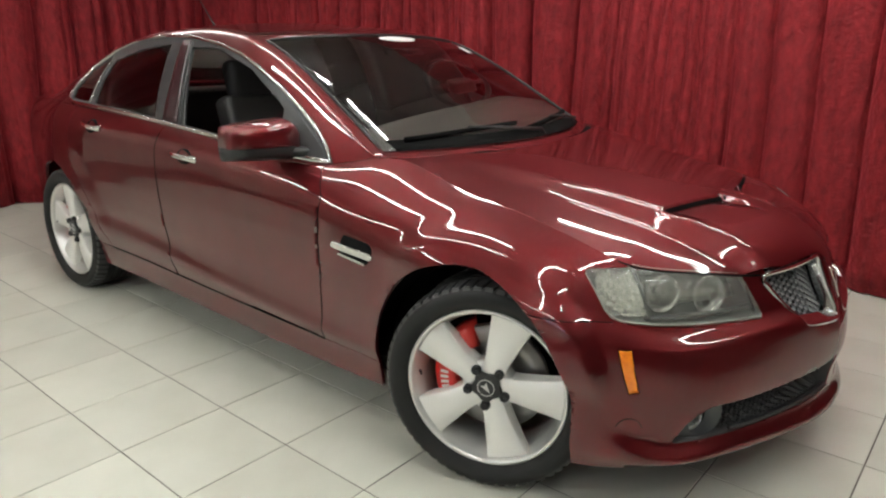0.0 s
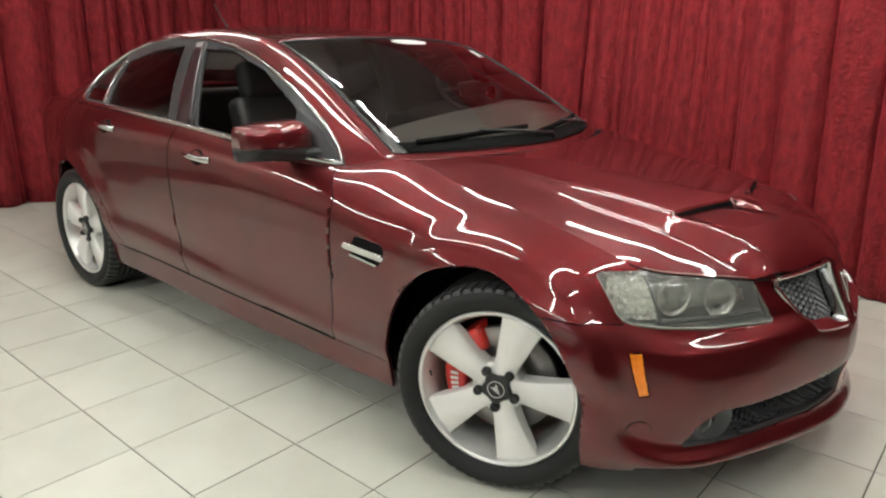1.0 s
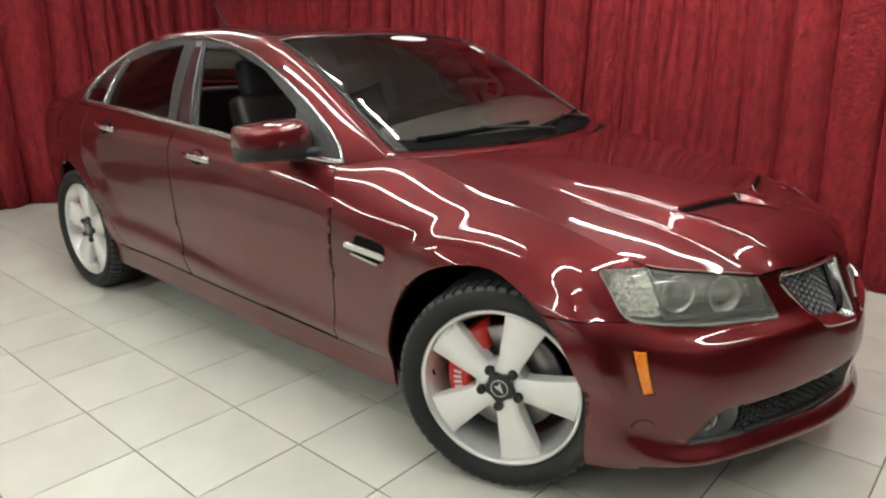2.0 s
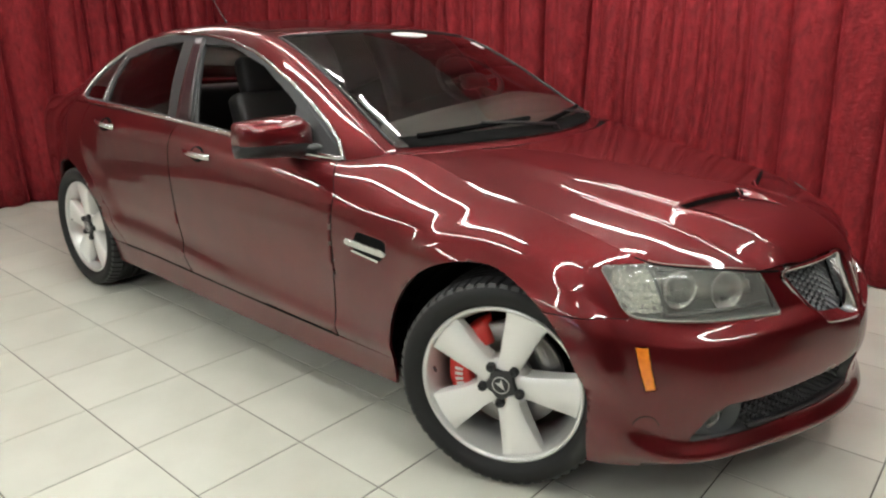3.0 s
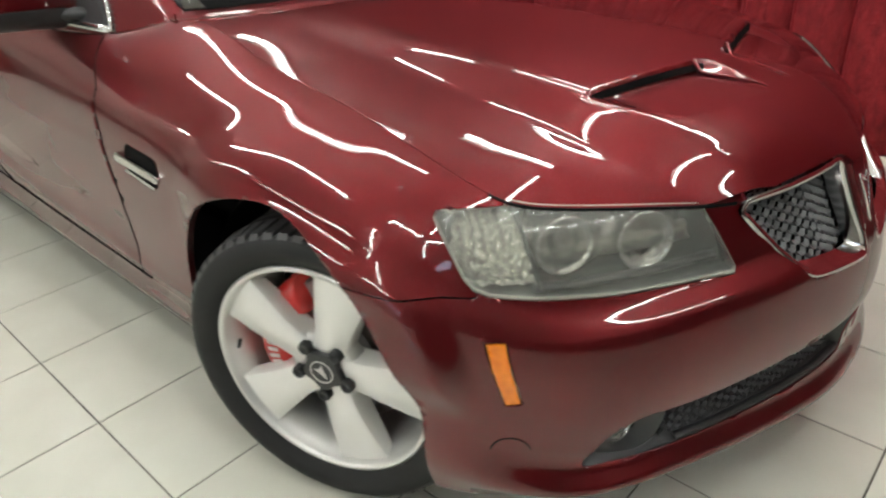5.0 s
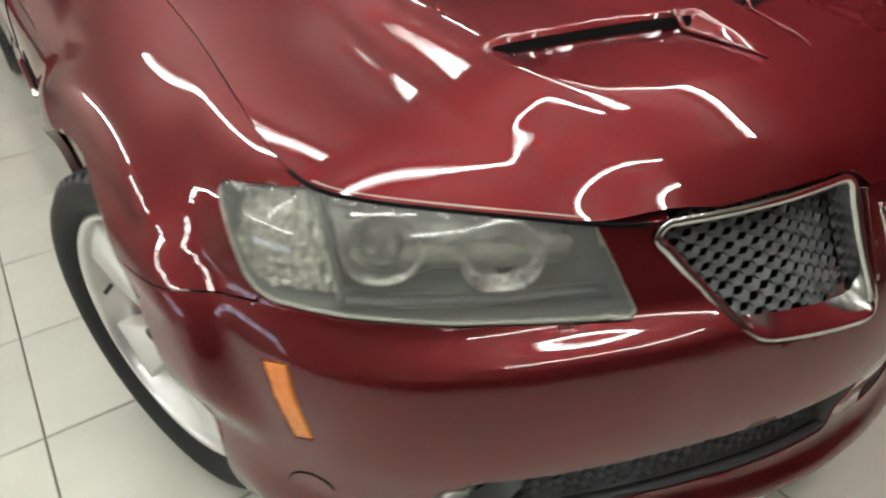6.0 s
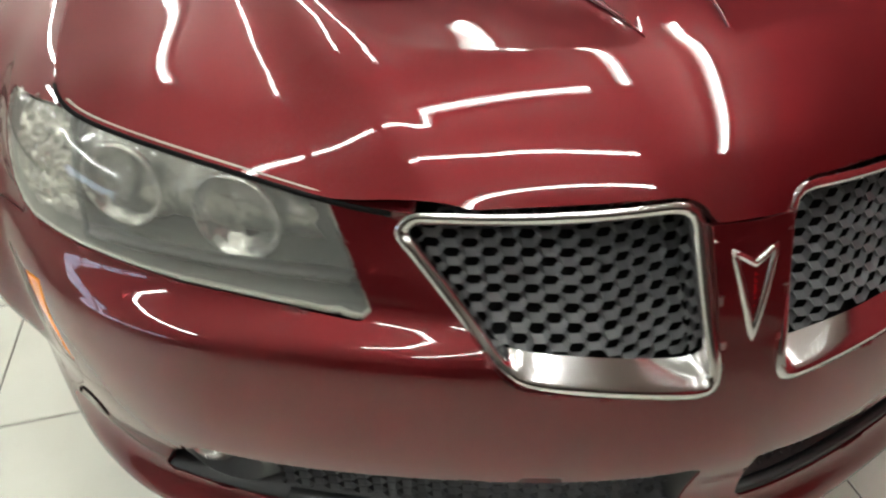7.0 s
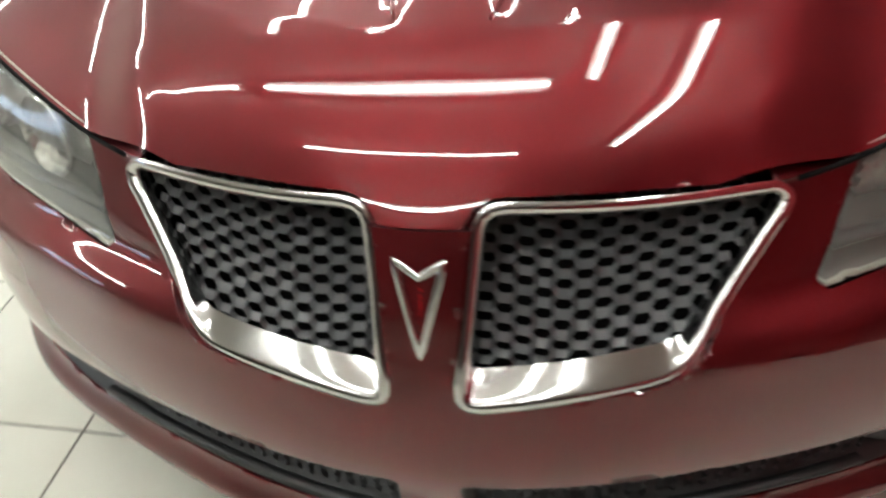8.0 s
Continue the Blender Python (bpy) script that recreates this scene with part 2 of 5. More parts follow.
def rounded(poly, radius, n=4):
    """A polygon with its corners rounded."""
    out = []
    for i, p in enumerate(poly):
        a, b, c = Vector(poly[i - 1]), Vector(p), Vector(poly[(i + 1) % len(poly)])
        r = min(radius, (a - b).length * 0.45, (c - b).length * 0.45)
        s, e = b + (a - b).normalized() * r, b + (c - b).normalized() * r
        for k in range(n + 1):
            u = k / n
            out.append(tuple(s * (1 - u) ** 2 + b * 2 * u * (1 - u) + e * u * u))
    return out


def lift(bm, faces):
    """The faces as a bmesh of their own; they leave the old one."""
    made, seen = bmesh.new(), {}
    for q in faces:
        vs = []
        for v in q.verts:
            if v.index not in seen or seen[v.index][0] is not v:
                seen[v.index] = (v, made.verts.new(v.co))
            vs.append(seen[v.index][1])
        try:
            made.faces.new(vs)
        except ValueError:
            pass
    bmesh.ops.delete(bm, geom=list(faces), context="FACES")
    bm.verts.index_update()
    return made


def take(bm, faces):
    bm.verts.index_update()
    return lift(bm, faces)


def hem(bm, outward, gap=0.0017, depth=0.014):
    """Draws the border of a panel in by a gap and turns its edge inwards, so that panels have joints and thickness."""
    bmesh.ops.remove_doubles(bm, verts=bm.verts, dist=2e-5)
    bm.normal_update()
    for q in bm.faces:
        if q.normal.dot(outward(q.calc_center_median())) < 0:
            q.normal_flip()
    bm.normal_update()
    edges = [e for e in bm.edges if len(e.link_faces) == 1]
    verts = {v for e in edges for v in e.verts}
    moves, normals = {}, {}
    for v in verts:
        c = sum((q.calc_center_median() for q in v.link_faces), Vector()) / max(1, len(v.link_faces))
        along = [e for e in v.link_edges if len(e.link_faces) == 1]
        d = c - v.co
        if len(along) == 2:
            t = (along[0].other_vert(v).co - along[1].other_vert(v).co).normalized()
            d -= t * d.dot(t)
        moves[v] = d.normalized() * gap if d.length > 1e-6 else Vector()
        normals[v] = v.normal.copy()
    for v, d in moves.items():
        v.co += d
    for size in (0.0025, depth):
        made = bmesh.ops.extrude_edge_only(bm, edges=edges)["geom"]
        edges = [g for g in made if isinstance(g, bmesh.types.BMEdge)]
        new_verts = {v for e in edges for v in e.verts}
        table = {}
        for v in new_verts:
            old = min((e.other_vert(v) for e in v.link_edges if e.other_vert(v) not in new_verts), key=lambda o: (o.co - v.co).length, default=None)
            n = normals.get(old, v.normal)
            table[v] = n
            v.co -= n * size
        normals = table
    return bm


def mirrored(bm):
    made = bm.copy()
    for v in made.verts:
        v.co.y = -v.co.y
    bmesh.ops.reverse_faces(made, faces=made.faces)
    return made


def both(name, bm, mat, parent, label="", smooth=True, skin=""):
    """A part and its mirror image on the car's other side."""
    other = mirrored(bm)
    return part(name, bm, mat, parent, label, smooth, skin), part(name, other, mat, parent, label, smooth, skin)


def tube_along(points, radius, n=8, closed=False, flat=1.0, up=Vector((0, 0, 1))):
    """A round bar that follows points; flat squeezes it along up."""
    bm, rings, pts = bmesh.new(), [], [Vector(p) for p in points]
    for i, p in enumerate(pts):
        a = pts[i - 1] if i or closed else p
        b = pts[(i + 1) % len(pts)] if i < len(pts) - 1 or closed else p
        d = (b - a).normalized()
        s = d.cross(up)
        s = s.normalized() if s.length > 1e-4 else d.orthogonal().normalized()
        w = s.cross(d).normalized()
        r = radius[i] if isinstance(radius, (list, tuple)) else radius
        rings.append([bm.verts.new(p + r * (s * math.cos(k * math.tau / n) + w * flat * math.sin(k * math.tau / n))) for k in range(n)])
    for a, b in zip(rings, rings[1:] + (rings[:1] if closed else [])):
        for k in range(n):
            bm.faces.new((a[k], a[(k + 1) % n], b[(k + 1) % n], b[k]))
    if not closed:
        bm.faces.new(rings[0]), bm.faces.new(rings[-1][::-1])
    bmesh.ops.recalc_face_normals(bm, faces=bm.faces)
    return bm


def lathe(profile, n=48, axis="y"):
    """Turns (radius, offset) pairs about an axis through the origin."""
    bm, rings = bmesh.new(), []
    for r, o in profile:
        ring = []
        for k in range(n):
            c, s = r * math.cos(k * math.tau / n), r * math.sin(k * math.tau / n)
            ring.append(bm.verts.new((c, o, s) if axis == "y" else (o, c, s) if axis == "x" else (c, s, o)))
        rings.append(ring)
    for a, b in zip(rings[:-1], rings[1:]):
        for k in range(n):
            bm.faces.new((a[k], a[(k + 1) % n], b[(k + 1) % n], b[k]))
    bmesh.ops.recalc_face_normals(bm, faces=bm.faces)
    return bm


def block(size, at=(0, 0, 0), bevel=0.0, segments=2):
    bm = bmesh.new()
    bmesh.ops.create_cube(bm, size=1)
    for v in bm.verts:
        v.co = Vector(at) + Vector([a * b for a, b in zip(v.co, size)])
    if bevel:
        bmesh.ops.bevel(bm, geom=list(bm.edges), offset=bevel, segments=segments, profile=0.6, affect="EDGES")
    return bm


def prism(poly, lo, hi, lay, bevel=0.0):
    """A polygon drawn out between two heights; lay(u, v, h) gives the place."""
    bm = bmesh.new()
    a = [bm.verts.new(lay(u, v, lo)) for u, v in poly]
    b = [bm.verts.new(lay(u, v, hi)) for u, v in poly]
    bm.faces.new(a), bm.faces.new(b[::-1])
    for i in range(len(poly)):
        j = (i + 1) % len(poly)
        bm.faces.new((a[i], b[i], b[j], a[j]))
    bmesh.ops.recalc_face_normals(bm, faces=bm.faces)
    if bevel:
        rim = set(b)
        bmesh.ops.bevel(bm, geom=[e for e in bm.edges if e.verts[0] in rim and e.verts[1] in rim], offset=bevel, segments=2, affect="EDGES")
    return bm


# ---- the room ----
def smooth(a, b, x):
    u = min(max((x - a) / (b - a), 0), 1)
    return u * u * (3 - 2 * u)


X_BACK, Y_FAR, X_OPEN, Y_OPEN = -5.42, 1.98, 7.5, -8.0


def pleated(u, seed):
    """The depth of a hanging curtain along its width: large and small folds of uneven width."""
    r = math.sin(u * 2.1 + seed) * 0.9 + math.sin(u * 0.7 + 2 * seed) * 1.3
    a = abs(math.sin(u * 9.5 + 1.5 * r)) ** 0.30
    b = abs(math.sin(u * 21.0 + 2.6 * r + seed)) ** 0.5
    s = math.sin(u * 3.3 + seed)
    return 0.200 * (a - 0.75) * (0.75 + 0.25 * s) + 0.070 * (b - 0.7) * (0.6 - 0.4 * s) + 0.02 * math.sin(u * 2.7 + seed)


def curtain(name, start, end, inward, seed, label, calm=99.0):
    """calm: how far along its width the cloth begins to hang in flatter, wider folds."""
    start, end, inward = Vector(start), Vector(end), Vector(inward)
    length, n, rows = (end - start).length, int((end - start).length * 230), 16
    bm = bmesh.new()
    grid = []
    for k in range(rows + 1):
        z = 0.008 + (CEILING - 0.06) * k / rows
        row = []
        for i in range(n + 1):
            u = i / n * length
            loose = 1.0 + 0.35 * (1 - k / rows)
            flat = smooth(calm, calm + 0.8, u)
            d = pleated(u + 0.02 * math.sin(z * 2.0 + u * 3), seed) * loose * (1 - 0.50 * flat) + 0.012 * math.sin(z * 4 + u * 9) * (1 - 0.5 * flat)
            d += flat * (0.035 * math.sin(u * 7.3 + 0.4 * z) + 0.012 * math.sin(u * 17.0 - 0.5 * z))
            row.append(start.lerp(end, i / n) + inward * d + Vector((0, 0, z)))
        grid.append(row)
    sheet(bm, grid)
    me = bpy.data.meshes.new(name)
    bm.to_mesh(me)
    bm.free()
    me.materials.append(VELVET)
    me.shade_smooth()
    ob = tagged(new(name, me), label, "curtain", "showroom curtains")
    thick = ob.modifiers.new("thickness", "SOLIDIFY")
    thick.thickness = 0.004
    return ob


curtain("curtain", (X_BACK, -2.3, 0), (X_BACK, Y_FAR + 0.05, 0), (1, 0, 0), 0.4, "floor-length red crushed velvet curtain hanging behind the car's boot")
curtain("curtain", (X_BACK - 0.05, Y_FAR, 0), (7.5, Y_FAR, 0), (0, -1, 0), 1.7, "floor-length red crushed velvet curtain hanging in folds beside the car", 4.1)


def slab(name, lo, hi, mat, label=""):
    bm = block([b - a for a, b in zip(lo, hi)], [(a + b) / 2 for a, b in zip(lo, hi)])
    me = bpy.data.meshes.new(name)
    bm.to_mesh(me)
    bm.free()
    me.materials.append(mat)
    return tagged(new(name, me), label, kind="structure")


floor = slab("floor", (X_BACK - 0.3, Y_OPEN - 0.2, -0.2), (X_OPEN + 0.2, Y_FAR + 0.35, -0.003), GROUT, "cream ceramic tiled floor with grey grout joints")
slab("wall_rear", (X_BACK - 0.3, Y_OPEN - 0.2, 0), (X_BACK - 0.15, Y_FAR + 0.35, CEILING), LIGHT_WALL, "plain beige wall beside and behind the velvet curtain")
slab("wall_far", (X_BACK - 0.15, Y_FAR + 0.2, 0), (X_OPEN, Y_FAR + 0.35, CEILING), WALL, "plain wall hidden behind the velvet curtain")
slab("wall_open", (X_OPEN, Y_OPEN - 0.2, 0), (X_OPEN + 0.2, Y_FAR + 0.35, CEILING), WALL, "plain dark painted showroom wall")
W0, W1, W_LOW, W_HIGH = 0.2, 2.6, 1.45, 2.2
near = bmesh.new()
for lo, hi in (((X_BACK - 0.15, 0), (W0, CEILING)), ((W1, 0), (X_OPEN, CEILING)), ((W0, 0), (W1, W_LOW)), ((W0, W_HIGH), (W1, CEILING))):
    made = bmesh.ops.create_cube(near, size=1)["verts"]
    for v in made:
        v.co = Vector(((lo[0] + hi[0]) / 2 + v.co.x * (hi[0] - lo[0]), Y_OPEN - 0.1 + v.co.y * 0.2, (lo[1] + hi[1]) / 2 + v.co.z * (hi[1] - lo[1])))
near_me = bpy.data.meshes.new("wall_near")
near.to_mesh(near_me)
near.free()
near_me.materials.append(LIGHT_WALL)
tagged(new("wall_near", near_me), "plain beige painted showroom wall with a row of windows", kind="structure")
window_row = tagged(new("window_1"), "row of daylit window panes in a white frame", kind="structure")
for z in (W_LOW + 0.025, W_HIGH - 0.025):
    part("window_frame", block((W1 - W0, 0.09, 0.05), ((W0 + W1) / 2, Y_OPEN - 0.06, z), 0.004), HOUSING, window_row, smooth=False)
for k in range(5):
    x = W0 + 0.03 + (W1 - W0 - 0.06) * k / 4
    part("window_frame", block((0.06, 0.085, W_HIGH - W_LOW - 0.1), (x, Y_OPEN - 0.06, (W_LOW + W_HIGH) / 2), 0.004), HOUSING, window_row, smooth=False)
    if k < 4:
        pane = part("pane", block(((W1 - W0 - 0.06) / 4 - 0.06, 0.006, W_HIGH - W_LOW - 0.1), (x + (W1 - W0 - 0.06) / 8, Y_OPEN - 0.07, (W_LOW + W_HIGH) / 2)), GLASS, window_row, smooth=False)
        pane.visible_shadow = False
slab("backdrop", (W0 - 1.5, Y_OPEN - 1.2, 0.2), (W1 + 1.5, Y_OPEN - 1.1, 4.0), DAYLIGHT, "bright pale blue daylight outside the windows")
slab("baseboard", (X_BACK - 0.15, Y_OPEN, 0), (X_OPEN, Y_OPEN + 0.03, 0.32), WALL, "dark painted skirting along the showroom wall")
slab("baseboard", (X_BACK - 0.15, Y_OPEN + 0.03, 0), (X_BACK - 0.12, -2.3, 0.32), WALL, "dark painted skirting along the showroom wall")
slab("trim", (X_BACK - 0.15, Y_OPEN, 0.92), (X_BACK - 0.125, -2.3, 1.04), WALL, "dark painted rail along the showroom wall")
slab("ceiling", (X_BACK - 0.3, Y_OPEN - 0.2, CEILING), (X_OPEN + 0.2, Y_FAR + 0.35, CEILING + 0.15), CEIL, "plain dull grey painted showroom ceiling")


def fluorescent(x, y, length, along, tubes=1):
    """A batten with one or two bare tubes under the ceiling."""
    lamp = empty("fluorescent_lamp", "white ceiling batten with %s lit fluorescent tube%s" % (("one", "") if tubes == 1 else ("two", "s")), "ceiling lamp", (x, y, CEILING), group="ceiling lamps")
    if along == "y":
        lamp.rotation_euler = (0, 0, math.pi / 2)
    part("housing", block((length, 0.06 + 0.07 * tubes, 0.045), (0, 0, -0.0235), 0.006), HOUSING, lamp, smooth=False)
    for k in range(tubes):
        off = 0.07 * (k - (tubes - 1) / 2)
        part("tube", tube_along([(-length / 2 + 0.03, off, -0.075), (length / 2 - 0.03, off, -0.075)], 0.015, 10), TUBE, lamp, "glowing fluorescent tube")
        for e in (-1, 1):
            part("tube_holder", block((0.02, 0.05, 0.055), (e * (length / 2 - 0.02), off, -0.068), 0.004), HOUSING, lamp, smooth=False)
    return lamp


# x, y, length, direction, tubes
# (2.60, -0.72) and (-4.30, -4.40) are extra lamps, added to brighten floor and doors
LAMPS = [(0.40, -0.71, 2.25, "y", 1), (0.40, -3.28, 2.4, "y", 1), (1.50, -0.72, 2.35, "y", 1),
         (2.60, -0.72, 2.35, "y", 1), (0.40, 1.36, 2.4, "x", 1), (-0.20, 0.68, 1.2, "x", 1), (-1.85, 0.31, 0.62, "x", 1), (-1.17, 0.33, 0.50, "x", 1),
         (-1.62, -0.82, 2.4, "x", 1), (-1.70, -1.68, 2.4, "x", 1), (-4.30, -0.40, 2.4, "x", 1), (-4.30, -4.40, 2.4, "x", 2), (0.60, -5.6, 2.4, "x", 2),
         (-2.6, -5.6, 2.4, "x", 2)]
for x, y, length, along, tubes in LAMPS:
    fluorescent(x, y, length, along, tubes)

# ---- the car: skin ----
car = empty("car", "dark red metallic four-door sedan parked on the tiled floor, worn headlamps", "car")

XS = (-3.90, -3.50, -2.915, -2.30, -1.50, -0.85, -0.72, -0.60, -0.30, 0.0, 0.32)


def rail(tail, widths, heights, nose):
    """A line along the car's flank, from the middle of the tail round to the middle of the nose: x, half width, height."""
    return [*tail, *zip(XS, widths, heights), *nose]


RAILS = [
    # lower edge
    rail([(-4.05, 0, 0.33), (-4.02, 0.55, 0.32)], (0.80, 0.86, 0.885, 0.885, 0.885, 0.885, 0.885, 0.885, 0.885, 0.880, 0.872),
         (0.32, 0.26, 0.225, 0.208, 0.190, 0.185, 0.185, 0.187, 0.19, 0.19, 0.20),
         [(0.485, 0.755, 0.200), (0.625, 0.555, 0.197), (0.743, 0.28, 0.193), (0.793, 0, 0.19)]),
    # sill top, front lip
    rail([(-4.10, 0, 0.40), (-4.06, 0.55, 0.39)], (0.84, 0.89, 0.912, 0.905, 0.903, 0.903, 0.904, 0.905, 0.91, 0.908, 0.896),
         (0.38, 0.36, 0.345, 0.335, 0.312, 0.298, 0.297, 0.296, 0.295, 0.295, 0.285),
         [(0.531, 0.786, 0.253), (0.689, 0.570, 0.253), (0.815, 0.28, 0.252), (0.866, 0, 0.251)]),
    # crease low on the doors, top of the lip
    rail([(-4.12, 0, 0.50), (-4.08, 0.56, 0.49)], (0.87, 0.92, 0.938, 0.930, 0.925, 0.924, 0.925, 0.926, 0.926, 0.920, 0.896),
         (0.48, 0.475, 0.465, 0.452, 0.388, 0.350, 0.345, 0.345, 0.36, 0.40, 0.40),
         [(0.518, 0.762, 0.304), (0.667, 0.554, 0.303), (0.789, 0.28, 0.302), (0.839, 0, 0.302)]),
    # hollow above the door crease
    rail([(-4.12, 0, 0.54), (-4.08, 0.56, 0.53)], (0.873, 0.922, 0.936, 0.920, 0.9175, 0.9195, 0.922, 0.926, 0.928, 0.923, 0.893),
         (0.52, 0.51, 0.505, 0.497, 0.433, 0.395, 0.39, 0.39, 0.41, 0.44, 0.43),
         [(0.524, 0.758, 0.345), (0.672, 0.548, 0.345), (0.785, 0.28, 0.345), (0.835, 0, 0.345)]),
    # mid door, bumper face
    rail([(-4.12, 0, 0.62), (-4.08, 0.56, 0.61)], (0.88, 0.93, 0.945, 0.932, 0.925, 0.928, 0.932, 0.935, 0.938, 0.934, 0.890),
         (0.60, 0.59, 0.59, 0.585, 0.56, 0.55, 0.55, 0.55, 0.56, 0.57, 0.52),
         [(0.533, 0.754, 0.43), (0.690, 0.536, 0.435), (0.795, 0.28, 0.44), (0.845, 0, 0.442)]),
    # just under the crease of the bumper
    rail([(-4.102, 0, 0.72), (-4.062, 0.56, 0.71)], (0.8845, 0.9345, 0.945, 0.939, 0.9345, 0.9365, 0.939, 0.941, 0.9415, 0.9305, 0.878),
         (0.70, 0.685, 0.685, 0.682, 0.678, 0.678, 0.678, 0.678, 0.68, 0.668, 0.597),
         [(0.525, 0.748, 0.532), (0.692, 0.510, 0.540), (0.787, 0.28, 0.545), (0.830, 0, 0.548)]),
    # widest line of the doors, crease of the bumper
    rail([(-4.10, 0, 0.74), (-4.06, 0.56, 0.73)], (0.885, 0.935, 0.945, 0.940, 0.936, 0.938, 0.940, 0.942, 0.942, 0.930, 0.876),
         (0.72, 0.70, 0.70, 0.70, 0.70, 0.70, 0.70, 0.70, 0.70, 0.685, 0.61),
         [(0.515, 0.740, 0.577), (0.680, 0.503, 0.588), (0.775, 0.28, 0.594), (0.813, 0, 0.598)]),
    rail([(-4.095, 0, 0.78), (-4.055, 0.56, 0.77)], (0.884, 0.934, 0.943, 0.940, 0.937, 0.937, 0.939, 0.940, 0.939, 0.924, 0.868),
         (0.755, 0.735, 0.735, 0.735, 0.735, 0.735, 0.735, 0.735, 0.732, 0.712, 0.632),
         [(0.516, 0.727, 0.588), (0.679, 0.496, 0.596), (0.772, 0.276, 0.602), (0.810, 0, 0.606)]),
    # below the lamps
    rail([(-4.08, 0, 0.88), (-4.04, 0.56, 0.87)], (0.88, 0.93, 0.938, 0.94, 0.938, 0.935, 0.934, 0.932, 0.922, 0.898, 0.838),
         (0.84, 0.82, 0.82, 0.82, 0.82, 0.81, 0.805, 0.80, 0.786, 0.754, 0.68),
         [(0.490, 0.700, 0.643), (0.634, 0.472, 0.638), (0.743, 0.25, 0.645), (0.793, 0, 0.655)]),
    rail([(-4.078, 0, 0.90), (-4.038, 0.56, 0.89)], (0.879, 0.929, 0.937, 0.939, 0.937, 0.932, 0.930, 0.927, 0.916, 0.891, 0.833),
         (0.86, 0.84, 0.84, 0.84, 0.84, 0.828, 0.823, 0.817, 0.801, 0.767, 0.694),
         [(0.489, 0.699, 0.655), (0.631, 0.470, 0.650), (0.738, 0.248, 0.658), (0.788, 0, 0.668)]),
    # shoulder, middle of the lamps
    rail([(-4.06, 0, 0.98), (-4.02, 0.56, 0.97)], (0.86, 0.91, 0.92, 0.925, 0.922, 0.905, 0.895, 0.884, 0.871, 0.846, 0.800),
         (0.95, 0.95, 0.955, 0.955, 0.935, 0.90, 0.892, 0.882, 0.857, 0.815, 0.756),
         [(0.477, 0.688, 0.718), (0.607, 0.478, 0.700), (0.705, 0.25, 0.70), (0.771, 0, 0.71)]),
    # waist, wing joint, edge of the bonnet
    rail([(-4.02, 0, 1.07), (-3.98, 0.54, 1.06)], (0.80, 0.84, 0.855, 0.865, 0.868, 0.846, 0.797, 0.740, 0.722, 0.724, 0.734),
         (1.04, 1.06, 1.066, 1.048, 1.000, 0.957, 0.972, 0.998, 0.945, 0.886, 0.809),
         [(0.425, 0.674, 0.783), (0.562, 0.494, 0.758), (0.660, 0.325, 0.740), (0.757, 0, 0.742)]),
]
# the tail draws in behind the rear wheels
for r in RAILS:
    for i, k, back in ((1, 0.80, 0.02), (2, 0.75, 0.0), (3, 0.882, 0.0)):
        x, w, z = r[i]
        r[i] = (x + back, w * k, z)
# the lines run on past the middle planes as mirror images, so that they cross them squarely
RAILS = [[(r[1][0], -r[1][1], r[1][2]), *r, (r[-2][0], -r[-2][1], r[-2][2])] for r in RAILS]
spans = np.mean([np.linalg.norm(np.diff(np.array(r), axis=0), axis=1) for r in RAILS], axis=0)
KNOTS = np.r_[0, np.cumsum(spans)]
CURVES = [cubic(KNOTS, r) for r in RAILS]
ROWS_UP = 73
ARCH_F, ARCH_R = (-0.055, 0.35, 0.398), (-2.93, 0.35, 0.395)


def flank_column(u):
    pts = np.array([c(u)[0] for c in CURVES])
    pts[:, 1] = -np.maximum(pts[:, 1], 0)
    out = column(pts, ROWS_UP)
    for x, z, r in (ARCH_F, ARCH_R):
        d = np.hypot(out[:, 0] - x, np.maximum(out[:, 2] - z, 0)) - r
        ahead = np.clip((out[:, 0] - x) / 0.40, 0, 1)
        reach = (0.145 - 0.060 * ahead) if x > -1 else 0.17 + 0 * ahead
        u = np.clip((reach - d) / (reach * 0.58), 0, 1)
        low = np.clip((out[:, 2] - 0.40) / 0.12, 0, 1) * np.clip((out[:, 0] - x + 0.38) / 0.22, 0, 1)
        low = low * low * (3 - 2 * low)
        out[:, 1] -= ((0.026 + 0.008 * ahead) if x > -1 else 0.012) * u * u * (3 - 2 * u) * low * np.clip((np.abs(out[:, 1]) - 0.66) / 0.12, 0, 1)
    # the face of the front bumper leans back between the lower grille and the lamps
    nose = np.clip((out[:, 0] - 0.50) / 0.13, 0, 1)
    swell = np.clip(np.abs(out[:, 2] - 0.43) / 0.13, 0, 1)
    out[:, 0] += 0.004 * nose * nose * (3 - 2 * nose) * 0.5 * (1 + np.cos(np.pi * swell))
    return out


def border(x):
    """Half width and height of the flank's upper border at x."""
    us = border.us
    i = np.interp(x, border.xs, us)
    p = CURVES[-1](i)[0]
    return float(p[1]), float(p[2])


border.us = np.linspace(KNOTS[3], KNOTS[-2], 400)
border.xs = CURVES[-1](border.us)[:, 0]


def out_from_axis(c):
    return Vector((c.x - min(max(c.x, -3.6), 0.15), c.y, (c.z - 0.6) * 0.5))


